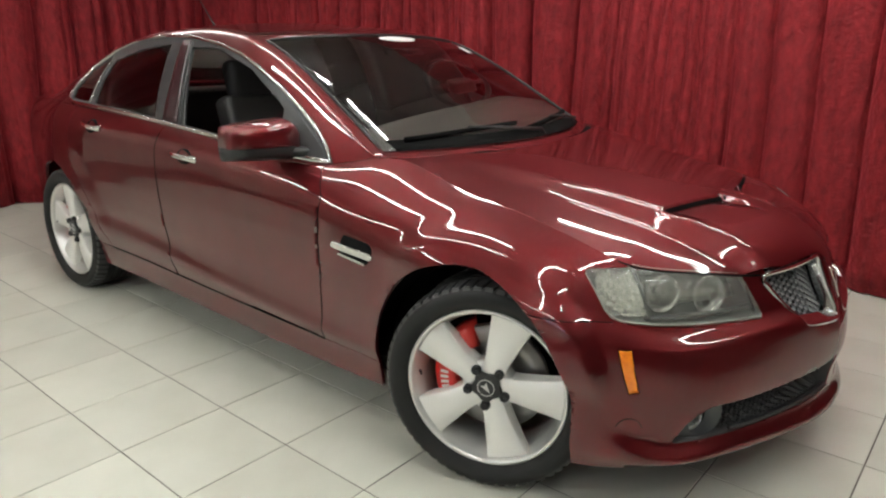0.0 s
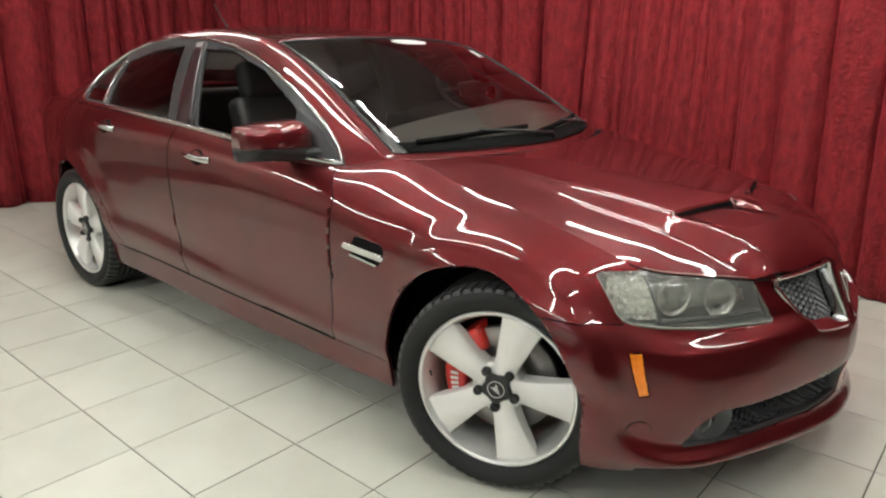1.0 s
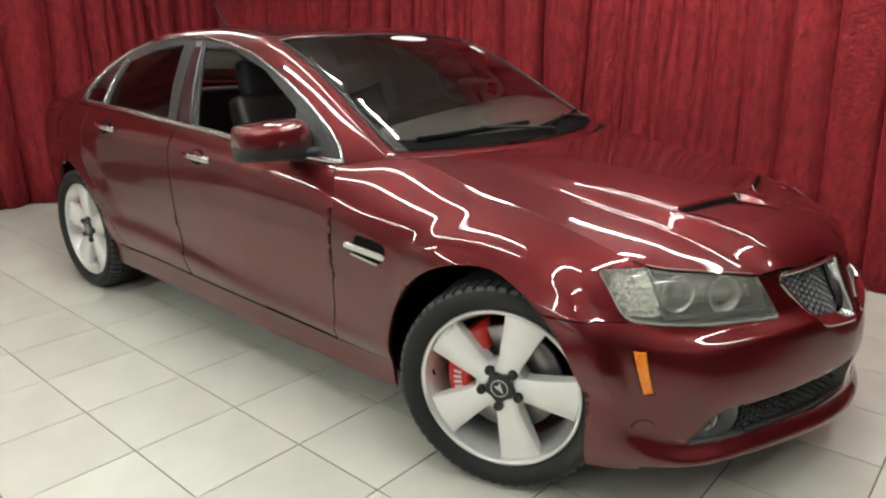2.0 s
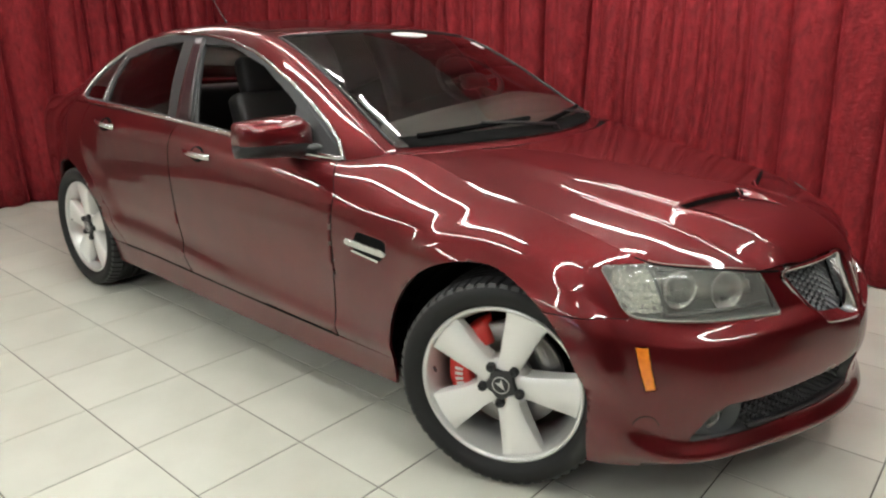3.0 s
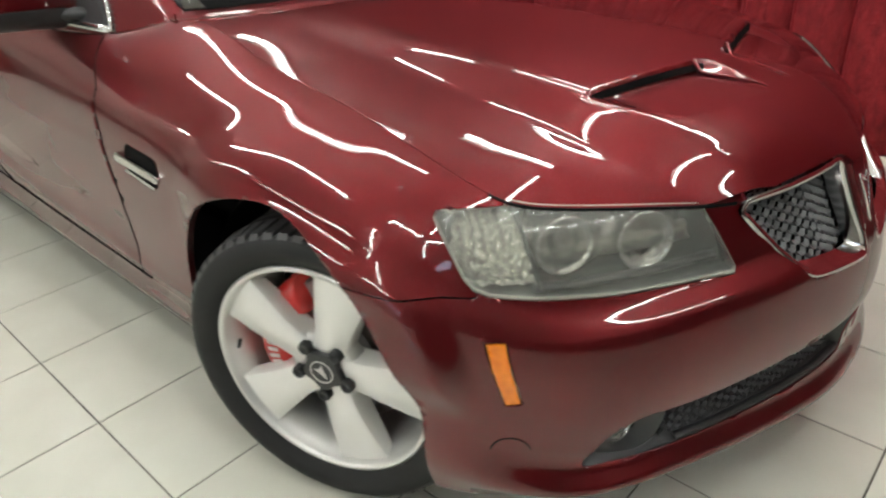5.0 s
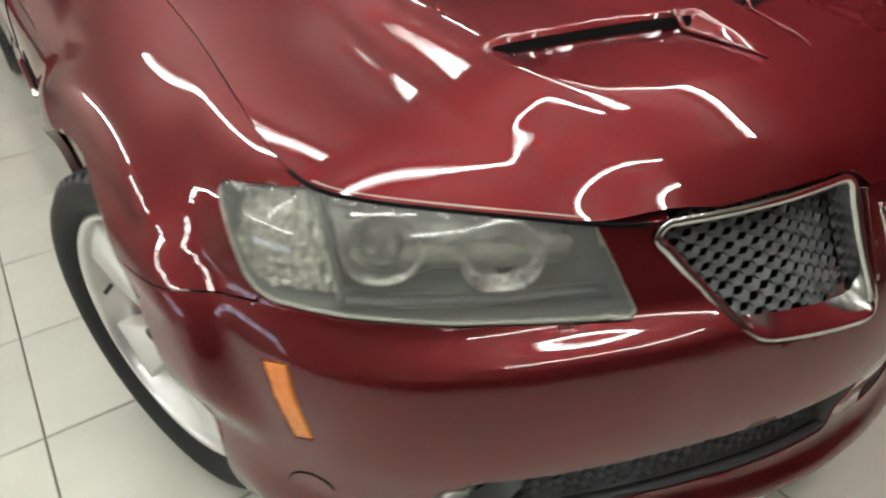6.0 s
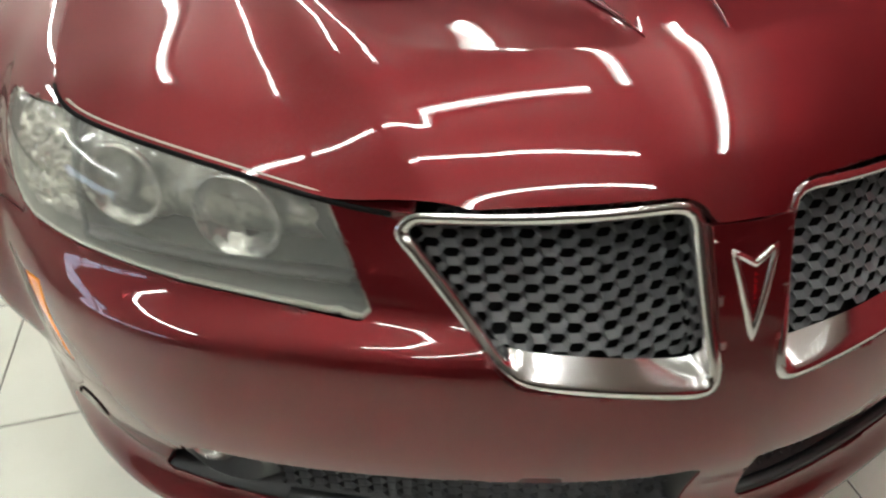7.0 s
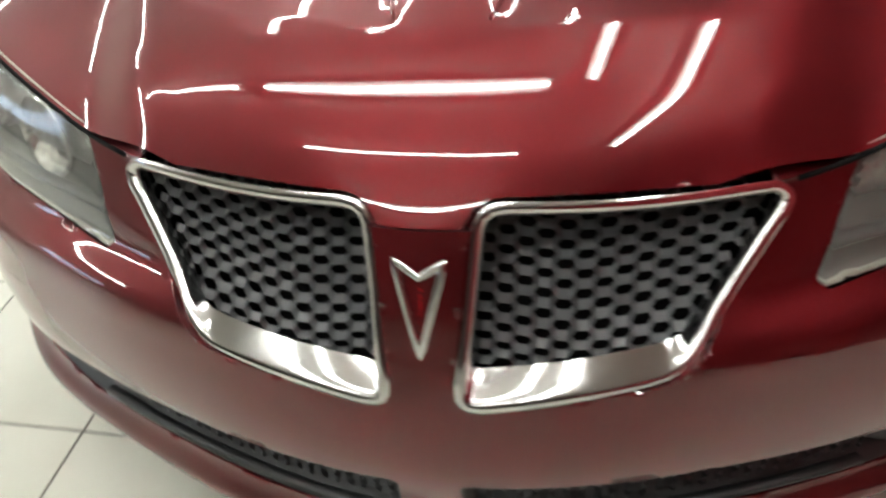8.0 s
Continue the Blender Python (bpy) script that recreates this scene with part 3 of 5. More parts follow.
def arch(x, z, r, n=44):
    pts = []
    for a in range(n + 1):
        c, s = math.cos(a * math.pi / n), math.sin(a * math.pi / n)
        pts.append((x + ((r - 0.033) * c**1.2 if c > 0 else r * c), z + r * s))
    return pts + [(x - r, 0.05), (x + r - 0.030, 0.05)]


flank = bmesh.new()
sheet(flank, [flank_column(u) for u in np.r_[np.linspace(KNOTS[1], KNOTS[13], 215), np.linspace(KNOTS[13], KNOTS[-2], 110)[1:]]])
flank_tree = BVHTree.FromBMesh(flank)
remember_skin("flank", flank, out_from_axis)
for wheel_arch in (ARCH_F, ARCH_R):
    bmesh.ops.delete(flank, geom=cut(flank, arch(*wheel_arch), SIDE), context="FACES")

HEADLAMP = [(-0.380, 0.770), (-0.374, 0.781), (-0.30, 0.787), (-0.244, 0.791), (-0.226, 0.83), (-0.07, 0.85), (0.09, 0.80), (0.127, 0.736), (0.143, 0.712), (0.165, 0.677),
            (0.190, 0.634), (0.184, 0.626), (0.10, 0.627), (-0.05, 0.630), (-0.20, 0.641), (-0.29, 0.651), (-0.318, 0.662), (-0.335, 0.680)]
GRILLE_HOLE = rounded([(-0.366, 0.722), (-0.346, 0.742), (-0.051, 0.757), (-0.034, 0.547), (-0.268, 0.577)], 0.030)
LOWER_HOLE = rounded([(-0.722, 0.292), (-0.685, 0.372), (-0.640, 0.406), (-0.535, 0.407), (-0.30, 0.420), (-0.038, 0.428), (-0.046, 0.312), (-0.40, 0.306), (-0.60, 0.296)], 0.012, 2)
MARKER = [(0.405, 0.579), (0.436, 0.581), (0.470, 0.459), (0.445, 0.454)]
head_bm = take(flank, cut(flank, HEADLAMP, SLANT, lambda c: c.x > 0.1))
bmesh.ops.delete(flank, geom=cut(flank, GRILLE_HOLE, FRONT, lambda c: c.x > 0.4), context="FACES")
bmesh.ops.delete(flank, geom=cut(flank, LOWER_HOLE, FRONT, lambda c: c.x > 0.3), context="FACES")
marker_bm = take(flank, cut(flank, MARKER, SIDE, lambda c: c.x > 0.3))
FRONT_DOOR = [(-0.80, 1.2), (-0.80, 0.955), (-0.735, 0.86), (-0.735, 0.60), (-0.748, 0.299), (-1.80, 0.318), (-1.842, 0.50), (-1.858, 0.83), (-1.85, 1.2)]
REAR_DOOR = [(-1.85, 1.2), (-1.858, 0.83), (-1.842, 0.50), (-1.80, 0.318), (-2.43, 0.336), (-2.49, 0.44), (-2.56, 0.60), (-2.68, 0.74), (-2.745, 0.88), (-2.73, 1.2)]
front_door_bm = take(flank, cut(flank, FRONT_DOOR, SIDE))
rear_door_bm = take(flank, cut(flank, REAR_DOOR, SIDE))
sill_bm = take(flank, cut(flank, [(-2.60, 0.340), (-2.43, 0.336), (-1.80, 0.318), (-0.748, 0.299), (-0.40, 0.296), (-0.40, 0.05), (-2.60, 0.05)], SIDE))
bumper_bm = take(flank, cut(flank, [(0.10, 0.655), (0.372, 0.650), (0.36, 1.0), (1.2, 1.0), (1.2, 0.0), (0.10, 0.0)], SIDE))
fender_bm = take(flank, [q for q in flank.faces if q.calc_center_median().x > -1.5])
quarter_bm = take(flank, list(flank.faces))
flank.free()


def whole(bm):
    """Joins a half with its mirror image at the middle plane."""
    other = mirrored(bm)
    me = bpy.data.meshes.new("half")
    other.to_mesh(me)
    bm.from_mesh(me)
    bpy.data.meshes.remove(me)
    other.free()
    bmesh.ops.remove_doubles(bm, verts=[v for v in bm.verts if abs(v.co.y) < 0.002], dist=0.0015)
    return bm


part("front_bumper", hem(whole(bumper_bm), out_from_axis), PAINT, car, skin="flank")
both("front_fender", hem(fender_bm, out_from_axis), PAINT, car, skin="flank")
front_doors = both("front_door", hem(front_door_bm, out_from_axis, 0.0014), PAINT, car, skin="flank")
rear_doors = both("rear_door", hem(rear_door_bm, out_from_axis, 0.0034), PAINT, car, skin="flank")
both("sill", hem(sill_bm, out_from_axis), PAINT, car, skin="flank")
part("rear_body", hem(whole(quarter_bm), out_from_axis), PAINT, car, skin="flank")
both("side_marker", hem(marker_bm, out_from_axis), AMBER, car, "amber plastic side marker lens")

def inset(poly, d):
    """A polygon drawn inwards by about d."""
    out, area = [], sum(a[0] * b[1] - b[0] * a[1] for a, b in zip(poly, poly[1:] + poly[:1]))
    s = 1 if area > 0 else -1
    for i, p in enumerate(poly):
        a, b, c = Vector(poly[i - 1]), Vector(p), Vector(poly[(i + 1) % len(poly)])
        n1, n2 = Vector((-(b - a).y, (b - a).x)).normalized() * s, Vector((-(c - b).y, (c - b).x)).normalized() * s
        m = (n1 + n2).normalized()
        out.append(tuple(b + m * d / max(0.4, m.dot(n1))))
    return out


# ---- bonnet ----
BOW = 0.20


def bow(X, knots=((-0.36, 1.0), (-0.42, 1.0), (-1.3, 0.6), (-1.9, 0.0), (-2.7, -0.45), (-3.5, 0.0))):
    return BOW * float(np.interp(-X, [-k for k, _ in knots], [v for _, v in knots]))


bonnet_mid = gentle([(-0.45, 1.022), (-0.34, 1.012), (-0.1, 0.985), (0.2, 0.945), (0.4, 0.912), (0.567, 0.868), (0.65, 0.829), (0.70, 0.797), (0.735, 0.765), (0.757, 0.742)])


def slot_line(y):
    """Where the air slot's upper lip runs."""
    return 0.408 - 0.245 * (abs(y) - 0.09)


def scoop(x, y):
    """How far the bonnet is sunk in front of an air slot: a flat ramp with a curved front edge."""
    y = abs(y)
    if not 0.04 < y < 0.45:
        return 0.0
    s = x - slot_line(y)
    front = float(np.interp(y, [0.05, 0.24, 0.314, 0.36, 0.42], [0.575, 0.532, 0.495, 0.44, 0.36])) - slot_line(y)
    if s < 0 or s > front:
        return 0.0
    side = smooth(0.048, 0.072, y) * (1 - smooth(0.345, 0.43, y))
    return 0.024 * side * (1 - s / front) ** 0.9


def bonnet_row(X, n=97):
    shift = BOW * smooth(0.05, -0.34, X)
    xe = X - shift
    w, z = border(min(xe, 0.7569))
    w = max(w, 0.0005)
    row = []
    for i in range(n):
        t = -1 + 2 * i / (n - 1)
        t = math.copysign(abs(t) ** 0.9, t)
        y = t * w
        crown = float(bonnet_mid(min(X + 0.45 * y * y * smooth(0.25, 0.55, X), 0.757)))
        p = 1.22 + 0.4 * smooth(0.40, 0.66, X)
        fall = ((t * t + 0.03) ** p - 0.03**p) / (1.03**p - 0.03**p)
        lift_by = 0.035 * smooth(0.745, 0.60, X) * smooth(-0.43, 0.22, X)
        h = z + (max(crown, z) - lift_by - z) * (1 - fall)
        # raised middle of the bonnet, its edge running out to the grille's outer corner
        dome = float(np.interp(X, [-0.4, 0.2, 0.45, 0.66], [0.53, 0.465, 0.43, 0.365]))
        h += lift_by * smooth(dome + 0.060, dome - 0.060, abs(y))
        # rounded shoulder along the edge above the lamps
        v = abs(t)
        h += 0.0055 * smooth(0.24, 0.38, X) * smooth(0.66, 0.54, X) * max(v - 0.7, 0) * (1 - v) / 0.0225
        x = X - shift * t * t
        row.append((x, y, h - scoop(x, y)))
    return row


bonnet = bmesh.new()
sheet(bonnet, [bonnet_row(X) for X in np.r_[np.linspace(-0.34, 0.28, 44), np.linspace(0.28, 0.62, 60)[1:], 0.757 - 0.137 * (np.linspace(1, 0.02, 40)[1:] ** 1.6)]])
bonnet_tree = BVHTree.FromBMesh(bonnet)
remember_skin("bonnet", bonnet, lambda c: Vector((c.x * 0.3, 0, 1)))
for side in (1, -1):
    hole = [(y * side, z) for y, z in inset(GRILLE_HOLE, -0.009)]
    bmesh.ops.delete(bonnet, geom=cut(bonnet, hole, FRONT, lambda c: c.x > 0.55), context="FACES")
part("bonnet", hem(bonnet, lambda c: Vector((c.x * 0.3, 0, 1)), 0.0006), PAINT, car, skin="bonnet")
cowl = bmesh.new()
sheet(cowl, [[(X - bow(-0.42) * (y / 0.70) ** 2, y, z) for y in np.linspace(-0.69, 0.69, 25)] for X, z in ((-0.325, 0.99), (-0.35, 0.995), (-0.39, 0.99), (-0.46, 1.0))])
part("cowl_panel", cowl, CAVITY, car, "black plastic scuttle panel under the wipers")

# ---- cabin skin ----
roof_mid = gentle([(-0.36, 0.990), (-0.42, 1.022), (-0.7, 1.170), (-1.0, 1.322), (-1.25, 1.425), (-1.45, 1.474), (-1.9, 1.508), (-2.3, 1.492), (-2.6, 1.440), (-2.9, 1.345), (-3.2, 1.20), (-3.45, 1.105), (-3.96, 1.07)])
roof_edge = gentle([(-0.36, 0.750), (-0.42, 0.745), (-0.7, 0.715), (-1.0, 0.682), (-1.3, 0.650), (-1.6, 0.630), (-2.0, 0.618), (-2.5, 0.625), (-2.9, 0.65), (-3.2, 0.67), (-3.45, 0.66), (-3.96, 0.50)])
roof_crown = gentle([(-0.42, 0.010), (-1.0, 0.030), (-1.5, 0.045), (-2.0, 0.048), (-2.6, 0.04), (-3.2, 0.02), (-3.96, 0.01)])
N_SIDE, N_CORNER, N_TOP = 26, 9, 26


def cabin_row(X):
    """A section of the cabin from the belt up over the roof's edge to the middle."""
    shift = bow(X)
    ye, top = float(roof_edge(X)), float(roof_mid(X))
    ze = top - float(roof_crown(X))
    xe = X - shift * (ye / 0.70) ** 2
    yb, zb = border(max(xe, -3.89))
    ze = max(ze, zb + 0.001)
    belt, edge, mid = Vector((xe, -yb, zb)), Vector((xe, -ye, ze)), Vector((X, 0, top))
    side = edge - belt
    outward = Vector((0, side.z, -side.y)).normalized() * -1
    if outward.y > 0:
        outward = -outward

    def flank_at(u):
        return belt + side * u + outward * 0.06 * side.length * u * (1 - u) * 1.6

    def over(u):
        t = 1 - u
        return Vector((X - shift * (ye * t / 0.70) ** 2, -ye * t, top - (top - ze) * t**2.2))

    a, b = 0.90, 0.055
    p, q = flank_at(a), over(b)
    row = [flank_at(a * i / N_SIDE) for i in range(N_SIDE)]
    for i in range(N_CORNER):
        u = i / N_CORNER
        row.append(p * (1 - u) ** 2 + edge * 2 * u * (1 - u) + q * u * u)
    row += [over(b + (1 - b) * i / N_TOP) for i in range(N_TOP + 1)]
    return row


CABIN_X = [-0.365, -0.38, -0.40, -0.42, *np.linspace(-0.45, -1.31, 58), *np.linspace(-1.34, -2.60, 70), *np.linspace(-2.63, -3.32, 36), *np.linspace(-3.36, -3.95, 20)]
cabin = bmesh.new()
sheet(cabin, [cabin_row(X) for X in CABIN_X])
cabin.faces.ensure_lookup_table()
per_row = N_SIDE + N_CORNER + N_TOP
screen_faces, rear_screen_faces = [], []
for i, X in enumerate(CABIN_X[:-1]):
    for k in range(per_row):
        q = cabin.faces[i * per_row + k]
        if k >= N_SIDE + N_CORNER and -1.30 < X <= -0.42:
            screen_faces.append(q)
        if k >= N_SIDE + N_CORNER + 2 and -3.31 < X <= -2.62:
            rear_screen_faces.append(q)
screen_bm = take(cabin, screen_faces + rear_screen_faces)
rear_screen_bm = take(screen_bm, [q for q in screen_bm.faces if q.calc_center_median().x < -2])
DLO = [(-0.775, 0.966), (-1.20, 0.990), (-1.84, 1.028), (-2.40, 1.060), (-2.80, 1.074), (-2.885, 1.095), (-2.893, 1.16), (-2.812, 1.269), (-2.629, 1.362), (-2.428, 1.410),
       (-2.168, 1.430), (-1.912, 1.425), (-1.662, 1.393), (-1.465, 1.349), (-1.314, 1.294), (-1.167, 1.232), (-1.018, 1.155), (-0.909, 1.090), (-0.824, 1.026)]
dlo_bm = take(cabin, cut(cabin, DLO, SIDE, lambda c: c.y < -0.3))
cabin_out = lambda c: Vector((0, c.y, max(c.z - 1.0, 0.05) * 1.6))
part("roof", hem(whole(cabin), cabin_out), PAINT, car, "dark red painted roof with pillars and boot lid")
windscreen = part("windscreen", hem(whole(screen_bm), lambda c: Vector((0.5, 0, 1)), 0.004, 0.004), GLASS, car, "clear laminated windscreen glass")
part("rear_screen", hem(whole(rear_screen_bm), lambda c: Vector((-0.5, 0, 1)), 0.004, 0.004), TINT, car, "tinted rear screen glass")


def window(poly, name, label):
    hole = take(dlo_bm, cut(dlo_bm, poly, SIDE))
    for v in hole.verts:
        v.co.y += 0.006
    return both(name, hem(hole, out_from_axis, 0.0, 0.003), TINT, car, label)


FRONT_GLASS = [(-1.04, 0.998), (-1.71, 1.036), (-1.79, 1.20), (-1.868, 1.372), (-1.66, 1.370), (-1.37, 1.288), (-1.13, 1.165), (-1.092, 1.14)]
REAR_GLASS = [(-1.965, 1.052), (-2.555, 1.082), (-2.585, 1.20), (-2.56, 1.30), (-2.31, 1.362), (-2.07, 1.385), (-2.02, 1.20)]
QUARTER_GLASS = [(-2.625, 1.088), (-2.83, 1.094), (-2.856, 1.136), (-2.80, 1.237), (-2.645, 1.325), (-2.65, 1.20)]
# the front side windows are wound down
take(dlo_bm, cut(dlo_bm, FRONT_GLASS, SIDE)).free()
window(REAR_GLASS, "rear_side_window", "dark tinted rear side window glass")
window(QUARTER_GLASS, "quarter_window", "dark tinted quarter window glass")
both("window_surround", hem(dlo_bm, out_from_axis, 0.001, 0.01), TRIM, car, "satin black window frames and pillar trim")


def on_cabin(x, z, lift_by=0.0):
    """The place on the cabin's side at x and height z."""
    lo, hi = x - 0.15, x + 0.30
    for _ in range(16):
        mid = (lo + hi) / 2
        lo, hi = (mid, hi) if mid - bow(mid) * (float(roof_edge(mid)) / 0.70) ** 2 < x else (lo, mid)
    best = cabin_row(mid)
    pts = best[: N_SIDE + N_CORNER + 3]
    zs = [p.z for p in pts]
    y = float(np.interp(z, zs, [p.y for p in pts]))
    return Vector((x, y - lift_by, z))


def bar_on_cabin(poly, radius, flat, closed=True):
    pts = []
    loop = poly + poly[:1] if closed else poly
    for (ax, az), (bx, bz) in zip(loop[:-1], loop[1:]):
        n = max(2, int(math.hypot(bx - ax, bz - az) / 0.035))
        pts += [on_cabin(ax + (bx - ax) * k / n, az + (bz - az) * k / n, 0.003) for k in range(n)]
    if not closed:
        pts.append(on_cabin(*loop[-1], 0.003))
    return tube_along(pts, radius, 8, closed, flat, Vector((0, 1, 0)))


both("window_chrome", bar_on_cabin(inset(DLO, 0.004), 0.0085, 0.7), CHROME, car, "bright chrome strip round the side windows")


def nose(y, z):
    """The place on the car's front, seen from ahead, at y and height z, and the normal there."""
    best = None
    for tree in (flank_tree, bonnet_tree):
        hit = tree.ray_cast(Vector((2, -abs(y), z)), Vector((-1, 0, 0)))
        if hit[0] is not None and (best is None or hit[0].x > best[0].x):
            best = hit
    if best is None:
        best = flank_tree.find_nearest(Vector((0.8, -abs(y), z)))
    p, n = best[0].copy(), best[1].copy()
    if n.x < 0:
        n = -n
    if y > 0:
        p.y, n.y = -p.y, -n.y
    return p, n


def side_at(x, z):
    """The place on the right flank at x and height z."""
    hit = flank_tree.ray_cast(Vector((x, -2, z)), Vector((0, 1, 0)))
    return hit[0].copy() if hit[0] is not None else flank_tree.find_nearest(Vector((x, -0.95, z)))[0].copy()


def denser(poly, step):
    out = []
    for a, b in zip(poly, poly[1:] + poly[:1]):
        n = max(1, int(math.dist(a, b) / step))
        out += [(a[0] + (b[0] - a[0]) * k / n, a[1] + (b[1] - a[1]) * k / n) for k in range(n)]
    return out


def ring_strip(rings):
    bm = bmesh.new()
    vs = [[bm.verts.new(p) for p in ring] for ring in rings]
    for a, b in zip(vs[:-1], vs[1:]):
        for i in range(len(a)):
            j = (i + 1) % len(a)
            bm.faces.new((a[i], a[j], b[j], b[i]))
    bmesh.ops.recalc_face_normals(bm, faces=bm.faces)
    return bm


def hex_mesh(centres, place, w, h, depth):
    """A moulded mesh of six-sided cells with deep sloping floors; place(u, v, d) gives the spot at depth d."""
    bm = bmesh.new()
    for cu, cv in centres:
        def ring(kx, kz, up, d):
            return [bm.verts.new(place(cu + x * w * kx, cv + z * h * kz + up * h, d)) for x, z in ((1, 0), (0.5, 1), (-0.5, 1), (-1, 0), (-0.5, -1), (0.5, -1))]
        o, i, m, b = ring(1.0, 1.0, 0, 0.003), ring(0.95, 0.93, 0.0, 0.0), ring(0.90, 0.84, 0.02, 0.0015), ring(0.84, 0.68, 0.16, depth)
        for a, c in ((o, i), (i, m), (m, b)):
            for q in range(6):
                bm.faces.new((a[q], a[(q + 1) % 6], c[(q + 1) % 6], c[q]))
    bmesh.ops.recalc_face_normals(bm, faces=bm.faces)
    return bm


# ---- upper grilles ----
def grille_face(y, z):
    """How far ahead the grille's frame stands at y and z."""
    flat = 0.786 - 0.74 * y * y - 0.446 * (z - 0.64)
    low = smooth(0.67, 0.58, z)
    return flat + low * 0.7 * (nose(y, z)[0].x - flat) if low > 0 else flat


def upper_grille(side):
    poly = denser(GRILLE_HOLE, 0.012)
    poly = [(y * -side, z) for y, z in poly]
    grille = new("grille")
    grille.parent = car
    rings = []
    for d, back, shelf in ((-0.004, 0.001, 0), (-0.001, -0.004, 0), (0.008, -0.004, 0), (0.0115, 0.000, 0), (0.013, 0.008, 0.005), (0.0145, 0.026, 0.019)):
        ring = []
        for (y, z), (y0, z0) in zip(inset(poly, d), poly):
            low = smooth(0.600, 0.568, z0)
            centre = smooth(0.17, 0.05, abs(y0))
            deep = 0.6 * back * centre if back > 0.02 else 0
            ring.append((grille_face(y0, z0) - back - deep, y, z + shelf * low * (1 - 0.6 * centre)))
        for _ in range(3):
            xs = [q[0] for q in ring]
            ring = [((xs[i - 1] + 2 * xs[i] + xs[(i + 1) % len(xs)]) / 4, q[1], q[2]) for i, q in enumerate(ring)]
        rings.append(ring)
    part("chrome_surround", ring_strip(rings), CHROME, grille, "polished chrome grille surround with a deep lower lip")
    inner = inset([(p[1], p[2]) for p in rings[-1]], -0.012)

    def place(y, z, d):
        a = abs(y)
        return (grille_face(a, z) - 0.030 + 0.010 * smooth(0.24, 0.33, a) - 0.020 * smooth(0.17, 0.05, a) - d, y, z)

    cells = []
    for i in range(19):
        for j in range(14):
            a, z = 0.040 + i * 0.0205, 0.525 + j * 0.0196 + (i % 2) * 0.0098
            if inside((a * (1 if side > 0 else -1), z), inner):
                cells.append((a * (1 if side > 0 else -1), z))
    part("mesh", hex_mesh(cells, place, 0.01367, 0.0098, 0.0075), GRILLE, grille, "dark grey honeycomb mesh", smooth=False)
    # near-black sheet stands for the shade behind the mesh
    dark_backing = bmesh.new()
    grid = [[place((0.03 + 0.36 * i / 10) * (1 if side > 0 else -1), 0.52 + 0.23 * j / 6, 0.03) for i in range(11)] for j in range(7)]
    sheet(dark_backing, grid)
    part("dark_backing", dark_backing, CAVITY, grille)
    return grille


upper_grille(-1)
upper_grille(1)

# ---- badge between the grilles: a plain red dart with a bright rim ----
DART = [(-0.025, 0.712), (0.0, 0.696), (0.025, 0.712), (0.0, 0.612)]


def on_nose(y, z, h):
    p, n = nose(-0.0005 if y == 0 else y, z)
    return p + n * h


fill = bmesh.new()
sheet(fill, [[on_nose(0.020 * (1 - v) * u, 0.705 - 0.010 * (1 - abs(u)) * (1 - v) - 0.080 * v, 0.003) for u in np.linspace(-1, 1, 7)] for v in np.linspace(0, 0.97, 10)])
badge = part("badge", fill, RED_BADGE, car, "small red enamel dart badge with bright rim")
part("badge_rim", tube_along([on_nose(y, z, 0.004) for y, z in denser(DART, 0.008)], 0.0046, 8, True, 0.8, Vector((1, 0, 0.4))), CHROME, badge, "satin chrome badge rim")

